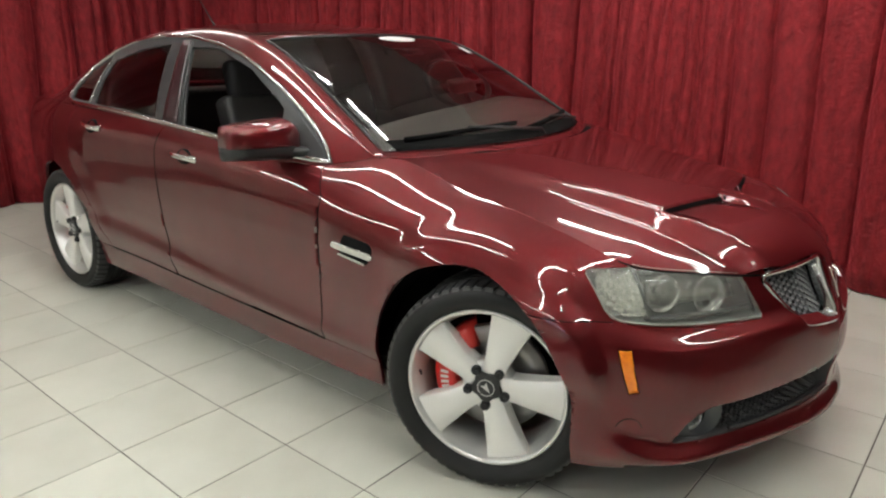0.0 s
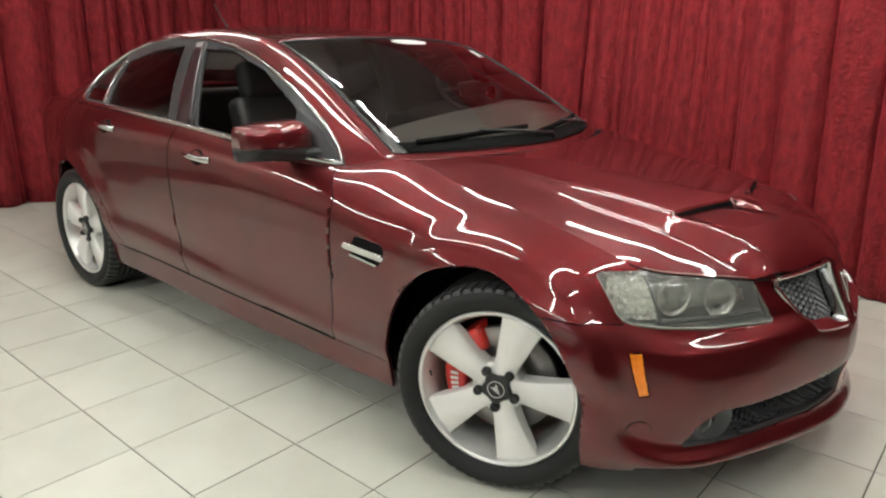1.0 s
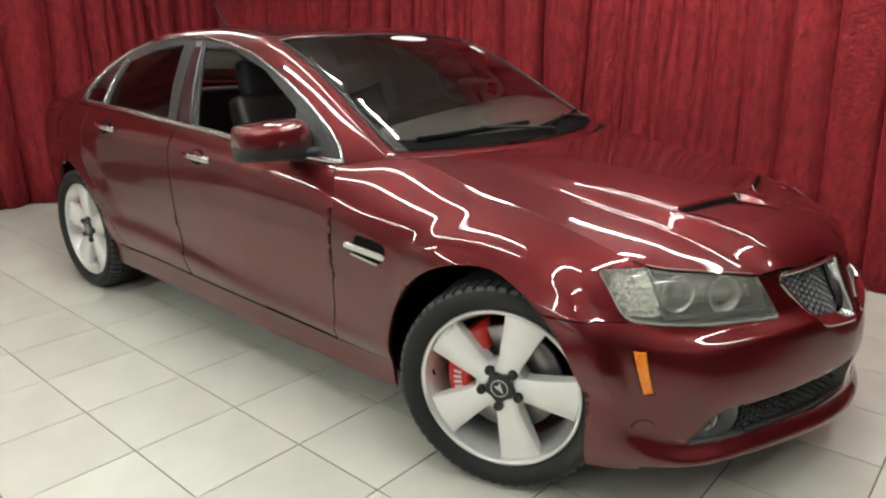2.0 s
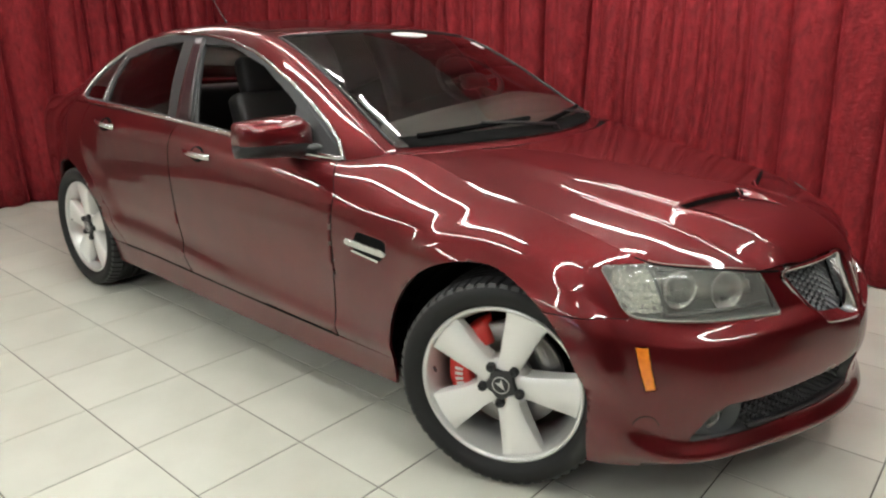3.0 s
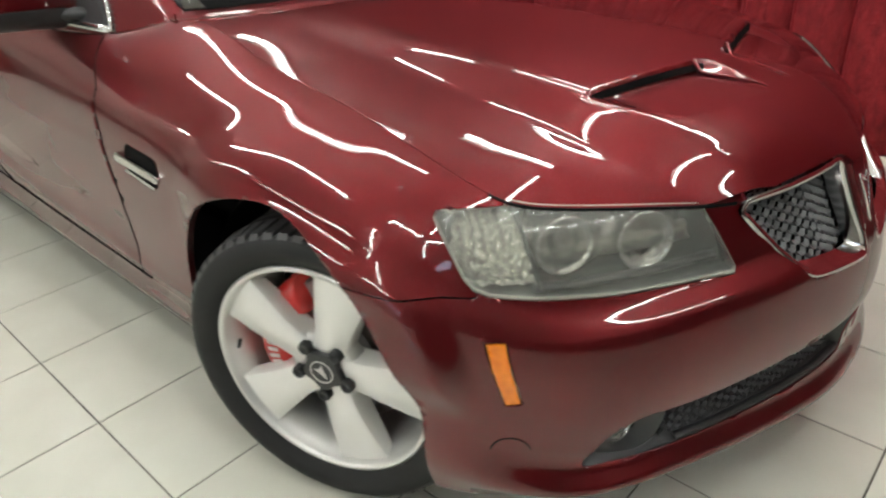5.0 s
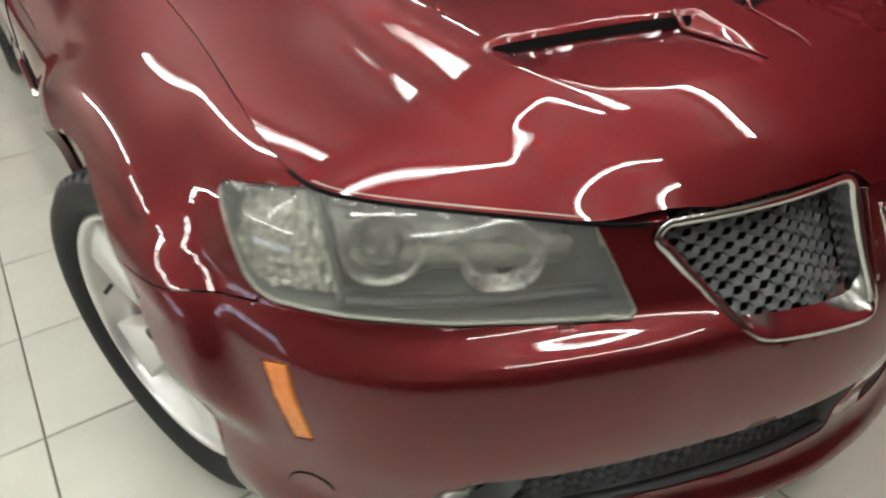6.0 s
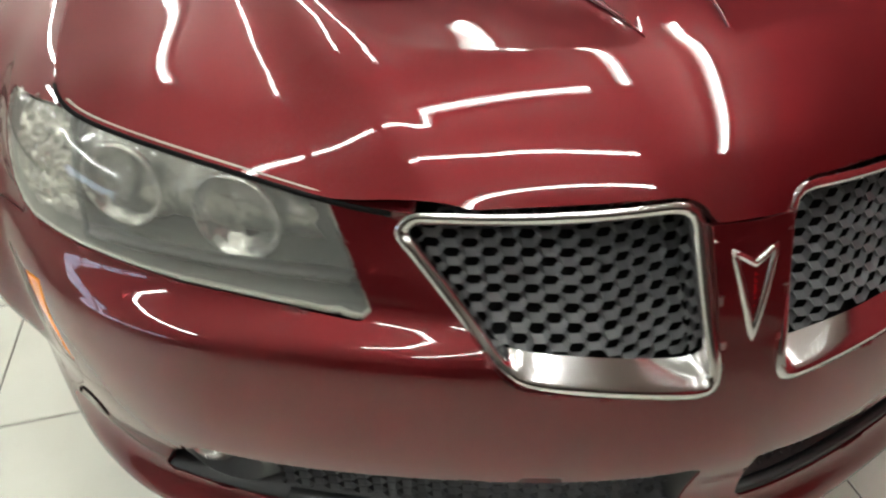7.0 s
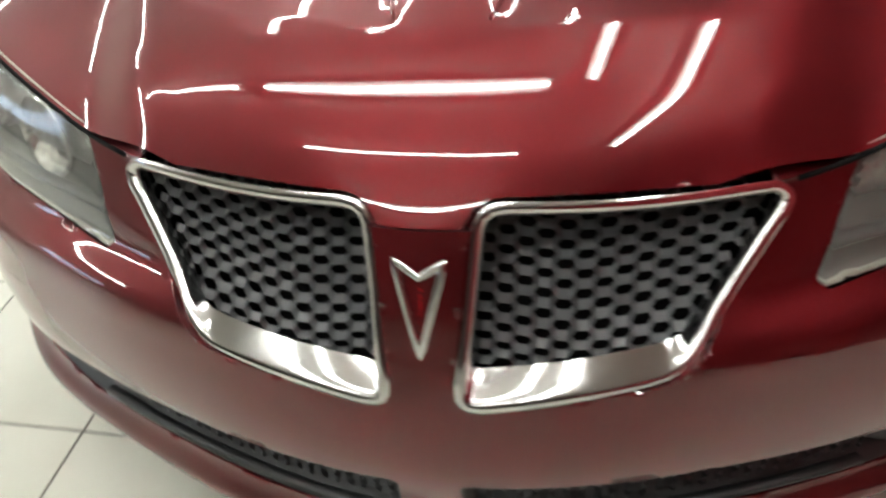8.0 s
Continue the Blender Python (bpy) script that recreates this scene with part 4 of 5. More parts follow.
# ---- lower openings, fog lamps ----
for side in (-1, 1):
    lower = new("lower_grille")
    lower.parent = car
    hole = denser(LOWER_HOLE, 0.02)
    rings = []
    for d, back in ((-0.003, 0.003), (0.001, 0.004), (0.004, 0.055)):
        ring = []
        for (y, z), (y0, z0) in zip(inset(hole, d), hole):
            p, n = nose(y0, z0)
            ring.append((p.x - back, y * -side, z))
        rings.append(ring)
    part("duct_wall", ring_strip(rings), PLASTIC, lower, "matt black duct wall")

    def lower_place(y, z, d, side=side):
        p, n = nose(-abs(y), 0.43)
        return (p.x - 0.040 - d, y, z)

    cells = []
    for i in range(28):
        for j in range(8):
            a, z = 0.036 + i * 0.0195, 0.285 + j * 0.0200 + (i % 2) * 0.0100
            if a < 0.55 and z < 0.43:
                cells.append((a * side, z))
    part("mesh", hex_mesh(cells, lower_place, 0.0130, 0.0100, 0.0075), TRIM, lower, "black honeycomb mesh", smooth=False)
    # near-black sheet, the shade of the space behind the lower mesh
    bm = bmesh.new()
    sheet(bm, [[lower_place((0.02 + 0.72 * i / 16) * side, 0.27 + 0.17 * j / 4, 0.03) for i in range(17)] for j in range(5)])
    part("dark_backing", bm, CAVITY, lower)
    # horizontal bar across the opening
    part("cross_bar", tube_along([lower_place(side * (0.045 + 0.50 * k / 14), 0.316 - 0.006 * k / 14, -0.018) for k in range(15)], 0.009, 8, False, 0.7), PLASTIC, lower, "smooth black cross bar")
    # fog lamp pod
    ring_a, ring_b, ring_c = [], [], []
    cy, cz = 0.622, 0.345
    for k in range(28):
        a = k * math.tau / 28
        dy, dz = math.cos(a), math.sin(a)
        oy, oz = cy + 0.092 * dy * (1.0 if dy > 0 else 0.85), cz + 0.062 * dz
        p, n = nose(-oy, min(max(oz, 0.30), 0.42))
        ring_a.append((p.x - 0.034, oy * side, oz))
        p, n = nose(-cy, cz)
        ring_b.append((p.x - 0.020 - 0.030 * dy, (cy + 0.050 * dy) * side, cz + 0.047 * dz))
        ring_c.append((p.x - 0.078 - 0.020 * dy, (cy + 0.040 * dy) * side, cz + 0.040 * dz))
    part("fog_pod", ring_strip([ring_a, ring_b, ring_c]), GRILLE, lower, "dark grey fog lamp pod")
    p, n = nose(-cy, cz)
    fog = lathe([(0.001, 0.018), (0.018, 0.016), (0.034, 0.007), (0.043, -0.010), (0.043, -0.024)], 28, "x")
    for v in fog.verts:
        v.co = Matrix.Rotation(side * 0.45, 3, "Z") @ v.co + Vector((p.x - 0.050, (cy + 0.020) * side, cz + 0.006))
    part("fog_lens", fog, CLEAR, lower, "clear round fog lamp lens").visible_shadow = False
    bowl = lathe([(0.001, -0.024), (0.020, -0.020), (0.036, -0.007), (0.042, 0.0)], 28, "x")
    for v in bowl.verts:
        v.co = Matrix.Rotation(side * 0.45, 3, "Z") @ v.co + Vector((p.x - 0.054, (cy + 0.020) * side, cz + 0.006))
    part("fog_reflector", bowl, REFLECTOR, lower, "bright fog lamp reflector")

# ---- headlamps ----
lens_spots = [(SLANT(v.co), v.co.copy()) for v in head_bm.verts]


def lamp_spot(s, z, deep):
    """A place deep behind the lens, looking ahead and slightly outwards."""
    p = min(lens_spots, key=lambda e: math.dist(e[0], (s, z)))[1]
    return p + Vector((-0.75, 0.62, 0)) * deep


def tub(bm, depth):
    """A copy of the lens pushed in, with walls up to its border."""
    made = bm.copy()
    bmesh.ops.remove_doubles(made, verts=made.verts, dist=2e-5)
    made.normal_update()
    inward = Vector((-0.80, 0.60, 0.0)).normalized()
    for v in made.verts:
        v.co += inward * depth
    edges = [e for e in made.edges if len(e.link_faces) == 1]
    out = bmesh.ops.extrude_edge_only(made, edges=edges)["geom"]
    for v in {g for g in out if isinstance(g, bmesh.types.BMVert)}:
        v.co -= inward * (depth - 0.006)
    bmesh.ops.recalc_face_normals(made, faces=made.faces)
    return made


def lamp_bowl(radius, profile, s, z, deep, turn=0.55):
    bm = lathe([(r * radius, o * radius) for r, o in profile], 32, "x")
    at = lamp_spot(s, z, deep)
    for v in bm.verts:
        v.co = Matrix.Rotation(-turn, 3, "Z") @ v.co + at
    return bm


BOWL = [(0.02, -0.75), (0.35, -0.70), (0.65, -0.48), (0.88, -0.15), (1.0, 0.05), (1.06, 0.06), (1.06, -0.1)]
EYE_LENS = [(0.01, 0.42), (0.3, 0.38), (0.55, 0.26), (0.75, 0.08), (0.82, -0.08)]
lamps = []
for side in (-1, 1):
    lamp = new("headlamp")
    lamp.parent = car
    turn = (lambda bm: bm) if side < 0 else mirrored
    part("housing", turn(tub(head_bm, 0.075)), BEZEL, lamp, "dull grey lamp housing")
    part("low_beam_reflector", turn(lamp_bowl(0.052, BOWL, -0.150, 0.712, 0.040)), REFLECTOR, lamp, "bright bowl reflector")
    part("low_beam_lens", turn(lamp_bowl(0.036, EYE_LENS, -0.150, 0.712, 0.048)), GLASS, lamp, "clear bulging lens")
    part("high_beam_reflector", turn(lamp_bowl(0.054, BOWL, 0.008, 0.700, 0.038)), REFLECTOR, lamp, "bright bowl reflector")
    # bright liner that links the two bowls
    liner = bmesh.new()
    sheet(liner, [[lamp_spot(-0.205 + 0.315 * i / 24 - 0.03 * j / 8, 0.676 + 0.086 * j / 8 - 0.030 * smooth(0.6, 1.0, i / 24) * j / 8, 0.060 - 0.012 * math.sin(math.pi * j / 8)) for i in range(25)] for j in range(9)])
    part("liner", turn(liner), INNER, lamp, "dulled bright inner liner")
    # faceted clear turn lamp at the outer end
    facets = bmesh.new()
    rng = random.Random(4)
    grid = []
    for j in range(16):
        grid.append([lamp_spot(-0.345 + 0.120 * i / 14 * (1.22 - 0.34 * j / 15), 0.655 + 0.115 * j / 15, 0.036 + 0.006 * (i % 2) + 0.002 * (j % 2) + rng.uniform(0, 0.001)) for i in range(15)])
    sheet(facets, grid)
    part("turn_reflector", turn(facets), WHITE_LAMP, lamp, "faceted bright turn lamp reflector", smooth=False)
    wall_pts = [lamp_spot(-0.240 + 0.045 * (0.78 - z) / 0.13, z, 0.022) for z in (0.652, 0.782)]
    part("divider", turn(tube_along(wall_pts, 0.0045, 6)), BEZEL, lamp, "pale lamp divider")
    brow = [lamp_spot(s, 0.772 - 0.02 * smooth(-0.05, 0.06, s), 0.030) for s in np.linspace(-0.21, 0.05, 14)]
    part("brow", turn(tube_along(brow, 0.008, 8, False, 0.6)), BEZEL, lamp, "dulled grey brow")
    part("lower_trim", turn(tube_along([lamp_spot(s, 0.650, 0.032) for s in np.linspace(-0.20, 0.15, 16)], 0.013, 8, False, 0.6)), PLASTIC, lamp, "dark lower trim")
    rim = [lamp_spot(s, z, 0.007) for s, z in denser(HEADLAMP, 0.01)]
    part("lens_rim", turn(tube_along(rim, 0.0042, 6, True)), PALE, lamp, "yellowed lens edge")
    cover = turn(head_bm.copy())
    lens = part("lens", hem(cover, out_from_axis, 0.002, 0.004), LENS, lamp, "hazed and yellowed clear plastic lens")
    lens.visible_shadow = False
    lamps.append(lamp)

# black bar drawn for the shaded gap under the bonnet's edge, from the wing past the lamp to the grille
joint = [Vector((x, -border(x)[0] - 0.0015, border(x)[1] - 0.0025)) for x in np.linspace(0.335, 0.640, 30)]
both("bonnet_gap_shade", tube_along(joint, 0.0034, 6), CAVITY, car, "black bar drawn for the shaded gap under the bonnet's edge")

# ---- wheels ----
R_TYRE, R_RIM = 0.343, 0.260


def tread_tyre():
    """A low tyre with grooves round it and sipes across its tread."""
    prof = [(R_RIM - 0.012, -0.105), (R_RIM + 0.006, -0.118), (R_RIM + 0.018, -0.132), (0.300, -0.141), (0.320, -0.138), (0.331, -0.126), (0.334, -0.104)]
    for y in (-0.055, -0.018, 0.018, 0.055):
        prof += [(0.343, y - 0.006), (0.334, y - 0.004), (0.334, y + 0.004), (0.343, y + 0.006)]
    prof += [(0.334, 0.092), (0.331, 0.108), (0.322, 0.119), (0.300, 0.122), (R_RIM - 0.012, 0.105)]
    bm = lathe(prof, 72)
    return bm


def block_tread(n=58):
    bm = bmesh.new()
    for k in range(n):
        for s in (-1, 1):
            a = math.tau * (k + (0.5 if s > 0 else 0)) / n
            w = math.tau / n * 0.34
            vs = []
            for da, y, r in ((-w, 0.070, 0.3452), (w, 0.070, 0.3452), (w, 0.122, 0.3385), (-w, 0.122, 0.3385), (-w, 0.070, 0.332), (w, 0.070, 0.332), (w, 0.131, 0.326), (-w, 0.131, 0.326)):
                vs.append(bm.verts.new((r * math.cos(a + da + (y - 0.07) * 0.6), y * s, r * math.sin(a + da + (y - 0.07) * 0.6))))
            for f in ((0, 1, 2, 3), (0, 4, 5, 1), (1, 5, 6, 2), (2, 6, 7, 3), (3, 7, 4, 0)):
                bm.faces.new([vs[i] for i in f])
    bmesh.ops.recalc_face_normals(bm, faces=bm.faces)
    return bm


def spoke():
    """One broad flat-faced spoke, pointing along +x, seen from -y."""
    bm = bmesh.new()
    rows = []
    for u in np.linspace(0, 1, 9):
        r = 0.048 + (R_RIM - 0.0115 - 0.048) * u
        half = 0.0315 + 0.037 * u**1.1 + 0.005 * smooth(0.25, 0.0, u)
        face = -0.098 - 0.008 * smooth(0.0, 0.5, u) + 0.003 * u
        back = -0.040 - 0.035 * u
        row = []
        for t, y in ((-1.06, back), (-1.03, face + 0.018), (-1.0, face + 0.003), (-0.97, face), (0, face + 0.0015), (0.97, face), (1.0, face + 0.003), (1.03, face + 0.018), (1.06, back)):
            bend = math.sqrt(max(r * r - (t * half) ** 2, 0)) if u > 0.9 else r
            row.append((bend, y, t * half))
        rows.append(row)
    sheet(bm, rows)
    bmesh.ops.recalc_face_normals(bm, faces=bm.faces)
    return bm


def make_wheel(at, steer=0.0, turn=0.0):
    wheel = new("wheel")
    wheel.parent = car
    wheel.matrix_basis = pose(*at, 0, 0, steer)
    tagged(wheel, "five-spoke silver alloy wheel with black tyre")
    tyre = part("tyre", tread_tyre(), RUBBER, wheel, "black low-profile tyre")
    tagged(part("tread", block_tread(), TREAD, tyre, smooth=False), kind="stuff")
    rim_prof = [(R_RIM + 0.002, -0.112), (R_RIM + 0.004, -0.119), (R_RIM - 0.001, -0.123), (R_RIM - 0.008, -0.121), (R_RIM - 0.011, -0.112), (R_RIM - 0.014, -0.095),
                (R_RIM - 0.026, -0.075), (R_RIM - 0.030, 0.02), (R_RIM - 0.016, 0.10), (R_RIM + 0.004, 0.112)]
    part("rim", lathe(rim_prof, 80), ALU_PAINT, wheel, "bright silver alloy rim")
    sp = spoke()
    for k in range(5):
        bm = sp.copy()
        bmesh.ops.rotate(bm, verts=bm.verts, cent=(0, 0, 0), matrix=Matrix.Rotation(-k * math.tau / 5 - turn, 3, "Y"))
        part("spoke", bm, ALUMINIUM, wheel)
    sp.free()
    part("hub", lathe([(0.088, -0.055), (0.087, -0.085), (0.082, -0.093), (0.070, -0.096), (0.02, -0.097), (0.001, -0.097)], 40), ALU_PAINT, wheel, "silver wheel hub")
    star = []
    for k in range(40):
        a = k * math.tau / 40
        star.append((a, 0.043 + 0.010 * (0.5 + 0.5 * math.cos(5 * (a - 0.9 - turn)))))
    cap = bmesh.new()
    rings = [[cap.verts.new((r * f * math.cos(a), y, r * f * math.sin(a))) for a, r in star] for f, y in ((1.05, -0.090), (1.0, -0.106), (0.93, -0.110), (0.02, -0.110))]
    for a, b in zip(rings[:-1], rings[1:]):
        for i in range(40):
            cap.faces.new((a[i], a[(i + 1) % 40], b[(i + 1) % 40], b[i]))
    bmesh.ops.recalc_face_normals(cap, faces=cap.faces)
    cap_ob = part("centre_cap", cap, PLASTIC, wheel, "black star-shaped centre cap with a grey ring and dart", smooth=False)
    part("cap_ring", lathe([(0.0285, -0.1105), (0.0285, -0.1120), (0.0260, -0.1120), (0.0260, -0.1105)], 32), GREY_MARK, cap_ob)
    part("cap_mark", prism([(-0.012, 0.015), (0.0, 0.008), (0.012, 0.015), (0.001, -0.021)], -0.1104, -0.1115, lambda u, v, h: (u * 0.8 - v * 0.6, h, u * 0.6 + v * 0.8)), GREY_MARK, cap_ob, smooth=False)
    for k in range(5):
        a = 0.9 + turn + k * math.tau / 5
        nut = lathe([(0.0155, -0.080), (0.0155, -0.110), (0.0135, -0.115), (0.0095, -0.115), (0.008, -0.109), (0.0005, -0.109)], 14)
        bmesh.ops.translate(nut, verts=nut.verts, vec=(0.064 * math.cos(a), 0, 0.064 * math.sin(a)))
        part("lug_nut", nut, PLASTIC, wheel, "black wheel nut")
    valve = tube_along([(0.236 * math.cos(3.12), -0.085, 0.236 * math.sin(3.12)), (0.222 * math.cos(3.12), -0.107, 0.222 * math.sin(3.12))], 0.0045, 8)
    part("valve", valve, PLASTIC, wheel)
    part("brake_disc", lathe([(0.085, -0.02), (0.085, -0.030), (0.176, -0.030), (0.178, -0.022), (0.178, -0.002), (0.085, -0.002)], 60), DISC, wheel, "bare steel brake disc")
    part("disc_bell", lathe([(0.001, -0.05), (0.070, -0.048), (0.084, -0.040), (0.086, 0.0)], 40), DISC, wheel)
    cal = bmesh.new()
    rows = []
    for k in range(15):
        a = radians(114 + 92 * k / 14)
        e = min(k, 14 - k) / 3
        e = min(1.0, e) ** 0.5
        row = []
        for r, y in ((0.118, -0.028), (0.120, -0.052 - 0.008 * e), (0.128, -0.060 - 0.012 * e), (0.182, -0.060 - 0.010 * e), (0.197, -0.050), (0.200, 0.02)):
            row.append((r * math.cos(a), y, r * math.sin(a)))
        rows.append(row)
    sheet(cal, rows)
    cal.faces.new([v for v in list(cal.verts)[:6]]), cal.faces.new([v for v in list(cal.verts)[-6:]])
    bmesh.ops.recalc_face_normals(cal, faces=cal.faces)
    cal_ob = part("brake_caliper", cal, CALIPER, wheel, "bright red painted brake caliper")
    # raised pale lettering on the caliper, as plain bars
    for k, a0 in enumerate((176, 182.5, 189, 195)):
        a = radians(a0)
        bar = block((0.026, 0.003, 0.009), (0, 0, 0))
        for v in bar.verts:
            v.co = Matrix.Rotation(-a, 3, "Y") @ (v.co + Vector((0.155, -0.073, 0)))
        part("marking", bar, GREY_MARK, cal_ob, smooth=False)
    return wheel


STEER = 18.0
front_wheel = make_wheel((-0.023, -0.796, R_TYRE), STEER, 0.0)
rear_wheel = make_wheel((-2.915, -0.800, R_TYRE), 0.0, 0.35)
copy_thing(front_wheel, pose(-0.023, 0.796, R_TYRE, 0, 0, 180 + STEER))
copy_thing(rear_wheel, pose(-2.915, 0.800, R_TYRE, 0, 0, 180))

# ---- wheel housings and underbody ----
for x, z, r in (ARCH_F, ARCH_R):
    bm = bmesh.new()
    rows = []
    for y, k in ((-0.855, 0.950), (-0.83, 0.965), (-0.62, 0.985), (-0.55, 0.98)):
        rows.append([(x + r * k * math.cos(math.pi * a / 30), y, max(z + r * k * math.sin(math.pi * a / 30), 0.2)) for a in range(31)])
    rows.append([(x + r * 0.02 * math.cos(math.pi * a / 30), -0.55, 0.30) for a in range(31)])
    sheet(bm, rows)
    both("wheel_housing", bm, CAVITY, car, "black wheel housing liner")
part("underbody", block((3.9, 1.16, 0.12), (-1.65, 0, 0.30), 0.02), CAVITY, car, "dark underbody", smooth=False)
part("floor_pan", block((2.2, 1.72, 0.06), (-1.50, 0, 0.27), 0.01), CAVITY, car, smooth=False)
# unseen black blocks, added so the void behind grilles and gaps stays dark
part("bay_dark_fill", block((0.62, 1.06, 0.40), (0.22, 0, 0.50), 0.03), CAVITY, car, smooth=False)
part("nose_dark_fill", block((0.10, 1.04, 0.30), (0.53, 0, 0.44), 0.02), CAVITY, car, smooth=False)

# ---- flank fittings ----
# black bars along the door joints stand in for the shade in the gaps
SEAMS = [[(-0.800, 0.955), (-0.735, 0.86), (-0.735, 0.60), (-0.748, 0.299)], [(-1.856, 0.99), (-1.858, 0.83), (-1.842, 0.50), (-1.80, 0.318)],
         [(-0.748, 0.299), (-1.80, 0.318)], [(-1.80, 0.318), (-2.43, 0.336)]]
for seam, radius in zip(SEAMS, (0.0021, 0.0021, 0.0035, 0.0035)):
    line = []
    for a, b in zip(seam[:-1], seam[1:]):
        n = max(2, int(math.dist(a, b) / 0.02))
        line += [side_at(a[0] + (b[0] - a[0]) * k / n, a[1] + (b[1] - a[1]) * k / n) for k in range(n)]
    line.append(side_at(*seam[-1]))
    both("door_gap_shade", tube_along(line, radius, 6), CAVITY, car, "black bar along the door joint in place of the gap's shade")


def vent_lay(u, v, h):
    p = side_at(u, v)
    return (p.x, p.y - h, p.z)


vent = part("fender_vent", prism(rounded([(-0.600, 0.748), (-0.468, 0.738), (-0.455, 0.716), (-0.480, 0.662), (-0.612, 0.672), (-0.622, 0.700)], 0.01, 2), -0.004, 0.0015, vent_lay), CAVITY, car, "black vent recess in the wing", smooth=False)
both_bar = prism(rounded([(-0.660, 0.699), (-0.648, 0.717), (-0.462, 0.706), (-0.446, 0.698), (-0.460, 0.682), (-0.640, 0.693)], 0.006, 2), 0.002, 0.012, vent_lay, 0.003)
part("vent_bar", both_bar, CHROME, vent, "chrome bar across the vent", smooth=False)
lip_bar = prism([(-0.628, 0.672), (-0.620, 0.679), (-0.488, 0.664), (-0.494, 0.657)], 0.001, 0.005, vent_lay)
part("vent_lip", lip_bar, CHROME, vent, smooth=False)


def handle(x0, x1, z0, z1, door_pair):
    """A chrome pull over a flat dark disc that stands for the recess's shade."""
    pts, radii = [], []
    for k in range(13):
        u = k / 12
        x, z = x0 + (x1 - x0) * u, z0 + (z1 - z0) * u
        p = side_at(x, z)
        stand = 0.004 + 0.026 * math.sin(math.pi * min(max((u - 0.02) / 0.96, 0), 1)) ** 0.6
        pts.append((x, p.y - stand, z + 0.002))
        radii.append(0.011 + 0.004 * smooth(0.7, 1.0, u))
    bm = tube_along(pts, radii, 10, False, 0.6, Vector((0, 1, 0)))
    for door, b in zip(door_pair, (bm, mirrored(bm))):
        part("handle", b, CHROME, door, "chrome pull handle")
    cx, cz = (x0 + x1) / 2, (z0 + z1) / 2
    cup = prism([(cx + 0.055 * math.cos(a), cz + 0.034 * math.sin(a)) for a in np.linspace(0, math.tau, 20, endpoint=False)], -0.002, 0.0012, vent_lay)
    for door, b in zip(door_pair, (cup, mirrored(cup))):
        part("handle_shade", b, CAVITY, door, "flat dark disc for the shade in the finger recess")


handle(-1.715, -1.505, 0.918, 0.905, front_doors)
handle(-2.575, -2.375, 0.985, 0.965, rear_doors)


# thin black bar drawn for the shaded groove of the round towing-eye cover in the bumper's side
cover = [(0.455 + 0.030 * math.cos(a), 0.345 + 0.032 * math.sin(a)) for a in np.linspace(0.15, math.pi - 0.15, 13)]
part("towing_cover_line", tube_along([side_at(x, z) + Vector((0.0006, -0.0006, 0)) for x, z in cover], 0.0012, 6), CAVITY, car, "thin black line drawn for the shaded joint of the towing-eye cover")


# door mirror: red cap over a black foot and arm
def mirror_loft(zlo, zhi, grow):
    bm = bmesh.new()
    rows = []
    for u in np.linspace(0, 1, 29):
        y = -0.815 - 0.325 * u
        fat = (1 - (2 * u - 1) ** 6 * 0.55) * (0.72 + 0.28 * math.sin(math.pi * u) ** 0.4)
        top = 1.122 - 0.030 * (1 - smooth(0, 0.25, u)) - 0.024 * u * u
        low = 0.960 + 0.016 * u
        mid_x = -0.985 - 0.020 * u
        row = []
        for a in np.linspace(0, math.tau, 48, endpoint=False):
            c, s = math.cos(a), math.sin(a)
            c, s = math.copysign(abs(c) ** 0.7, c), math.copysign(abs(s) ** 0.75, s)
            z = (top + low) / 2 + (top - low) / 2 * s
            z = min(max(z, low + (top - low) * zlo), low + (top - low) * zhi)
            row.append((mid_x + 0.078 * fat * c * grow, y, z))
        row.append(row[0])
        rows.append(row)
    sheet(bm, rows)
    bmesh.ops.remove_doubles(bm, verts=bm.verts, dist=1e-5)
    for e in (rows[0], rows[-1]):
        vs = []
        for p in e[:-1]:
            v = min(bm.verts, key=lambda q: (q.co - Vector(p)).length)
            if v not in vs:
                vs.append(v)
        if len(vs) > 2:
            bm.faces.new(vs)
    bmesh.ops.recalc_face_normals(bm, faces=bm.faces)
    return bm


part("mirror_cap", mirror_loft(0.36, 1.0, 1.0), PAINT, car, "dark red door mirror cap")
part("mirror_base", mirror_loft(0.0, 0.38, 0.96), PLASTIC, car, "black lower mirror shell")
part("mirror_arm", tube_along([(-0.905, -0.80, 0.995), (-0.945, -0.86, 0.998), (-0.975, -0.92, 1.004)], [0.032, 0.028, 0.024], 12, False, 0.62), PLASTIC, car, "black mirror arm")
sail = [(-0.80, 0.968), (-1.035, 0.990), (-1.09, 1.145), (-1.075, 1.172), (-0.932, 1.080), (-0.84, 1.018)]


def cabin_lay(u, v, h):
    p = on_cabin(u, v)
    return (p.x, p.y - h, p.z)


both("mirror_sail", prism(sail, 0.0, 0.006, cabin_lay, 0.002), TRIM, car, "satin grey triangular mirror mount", smooth=False)
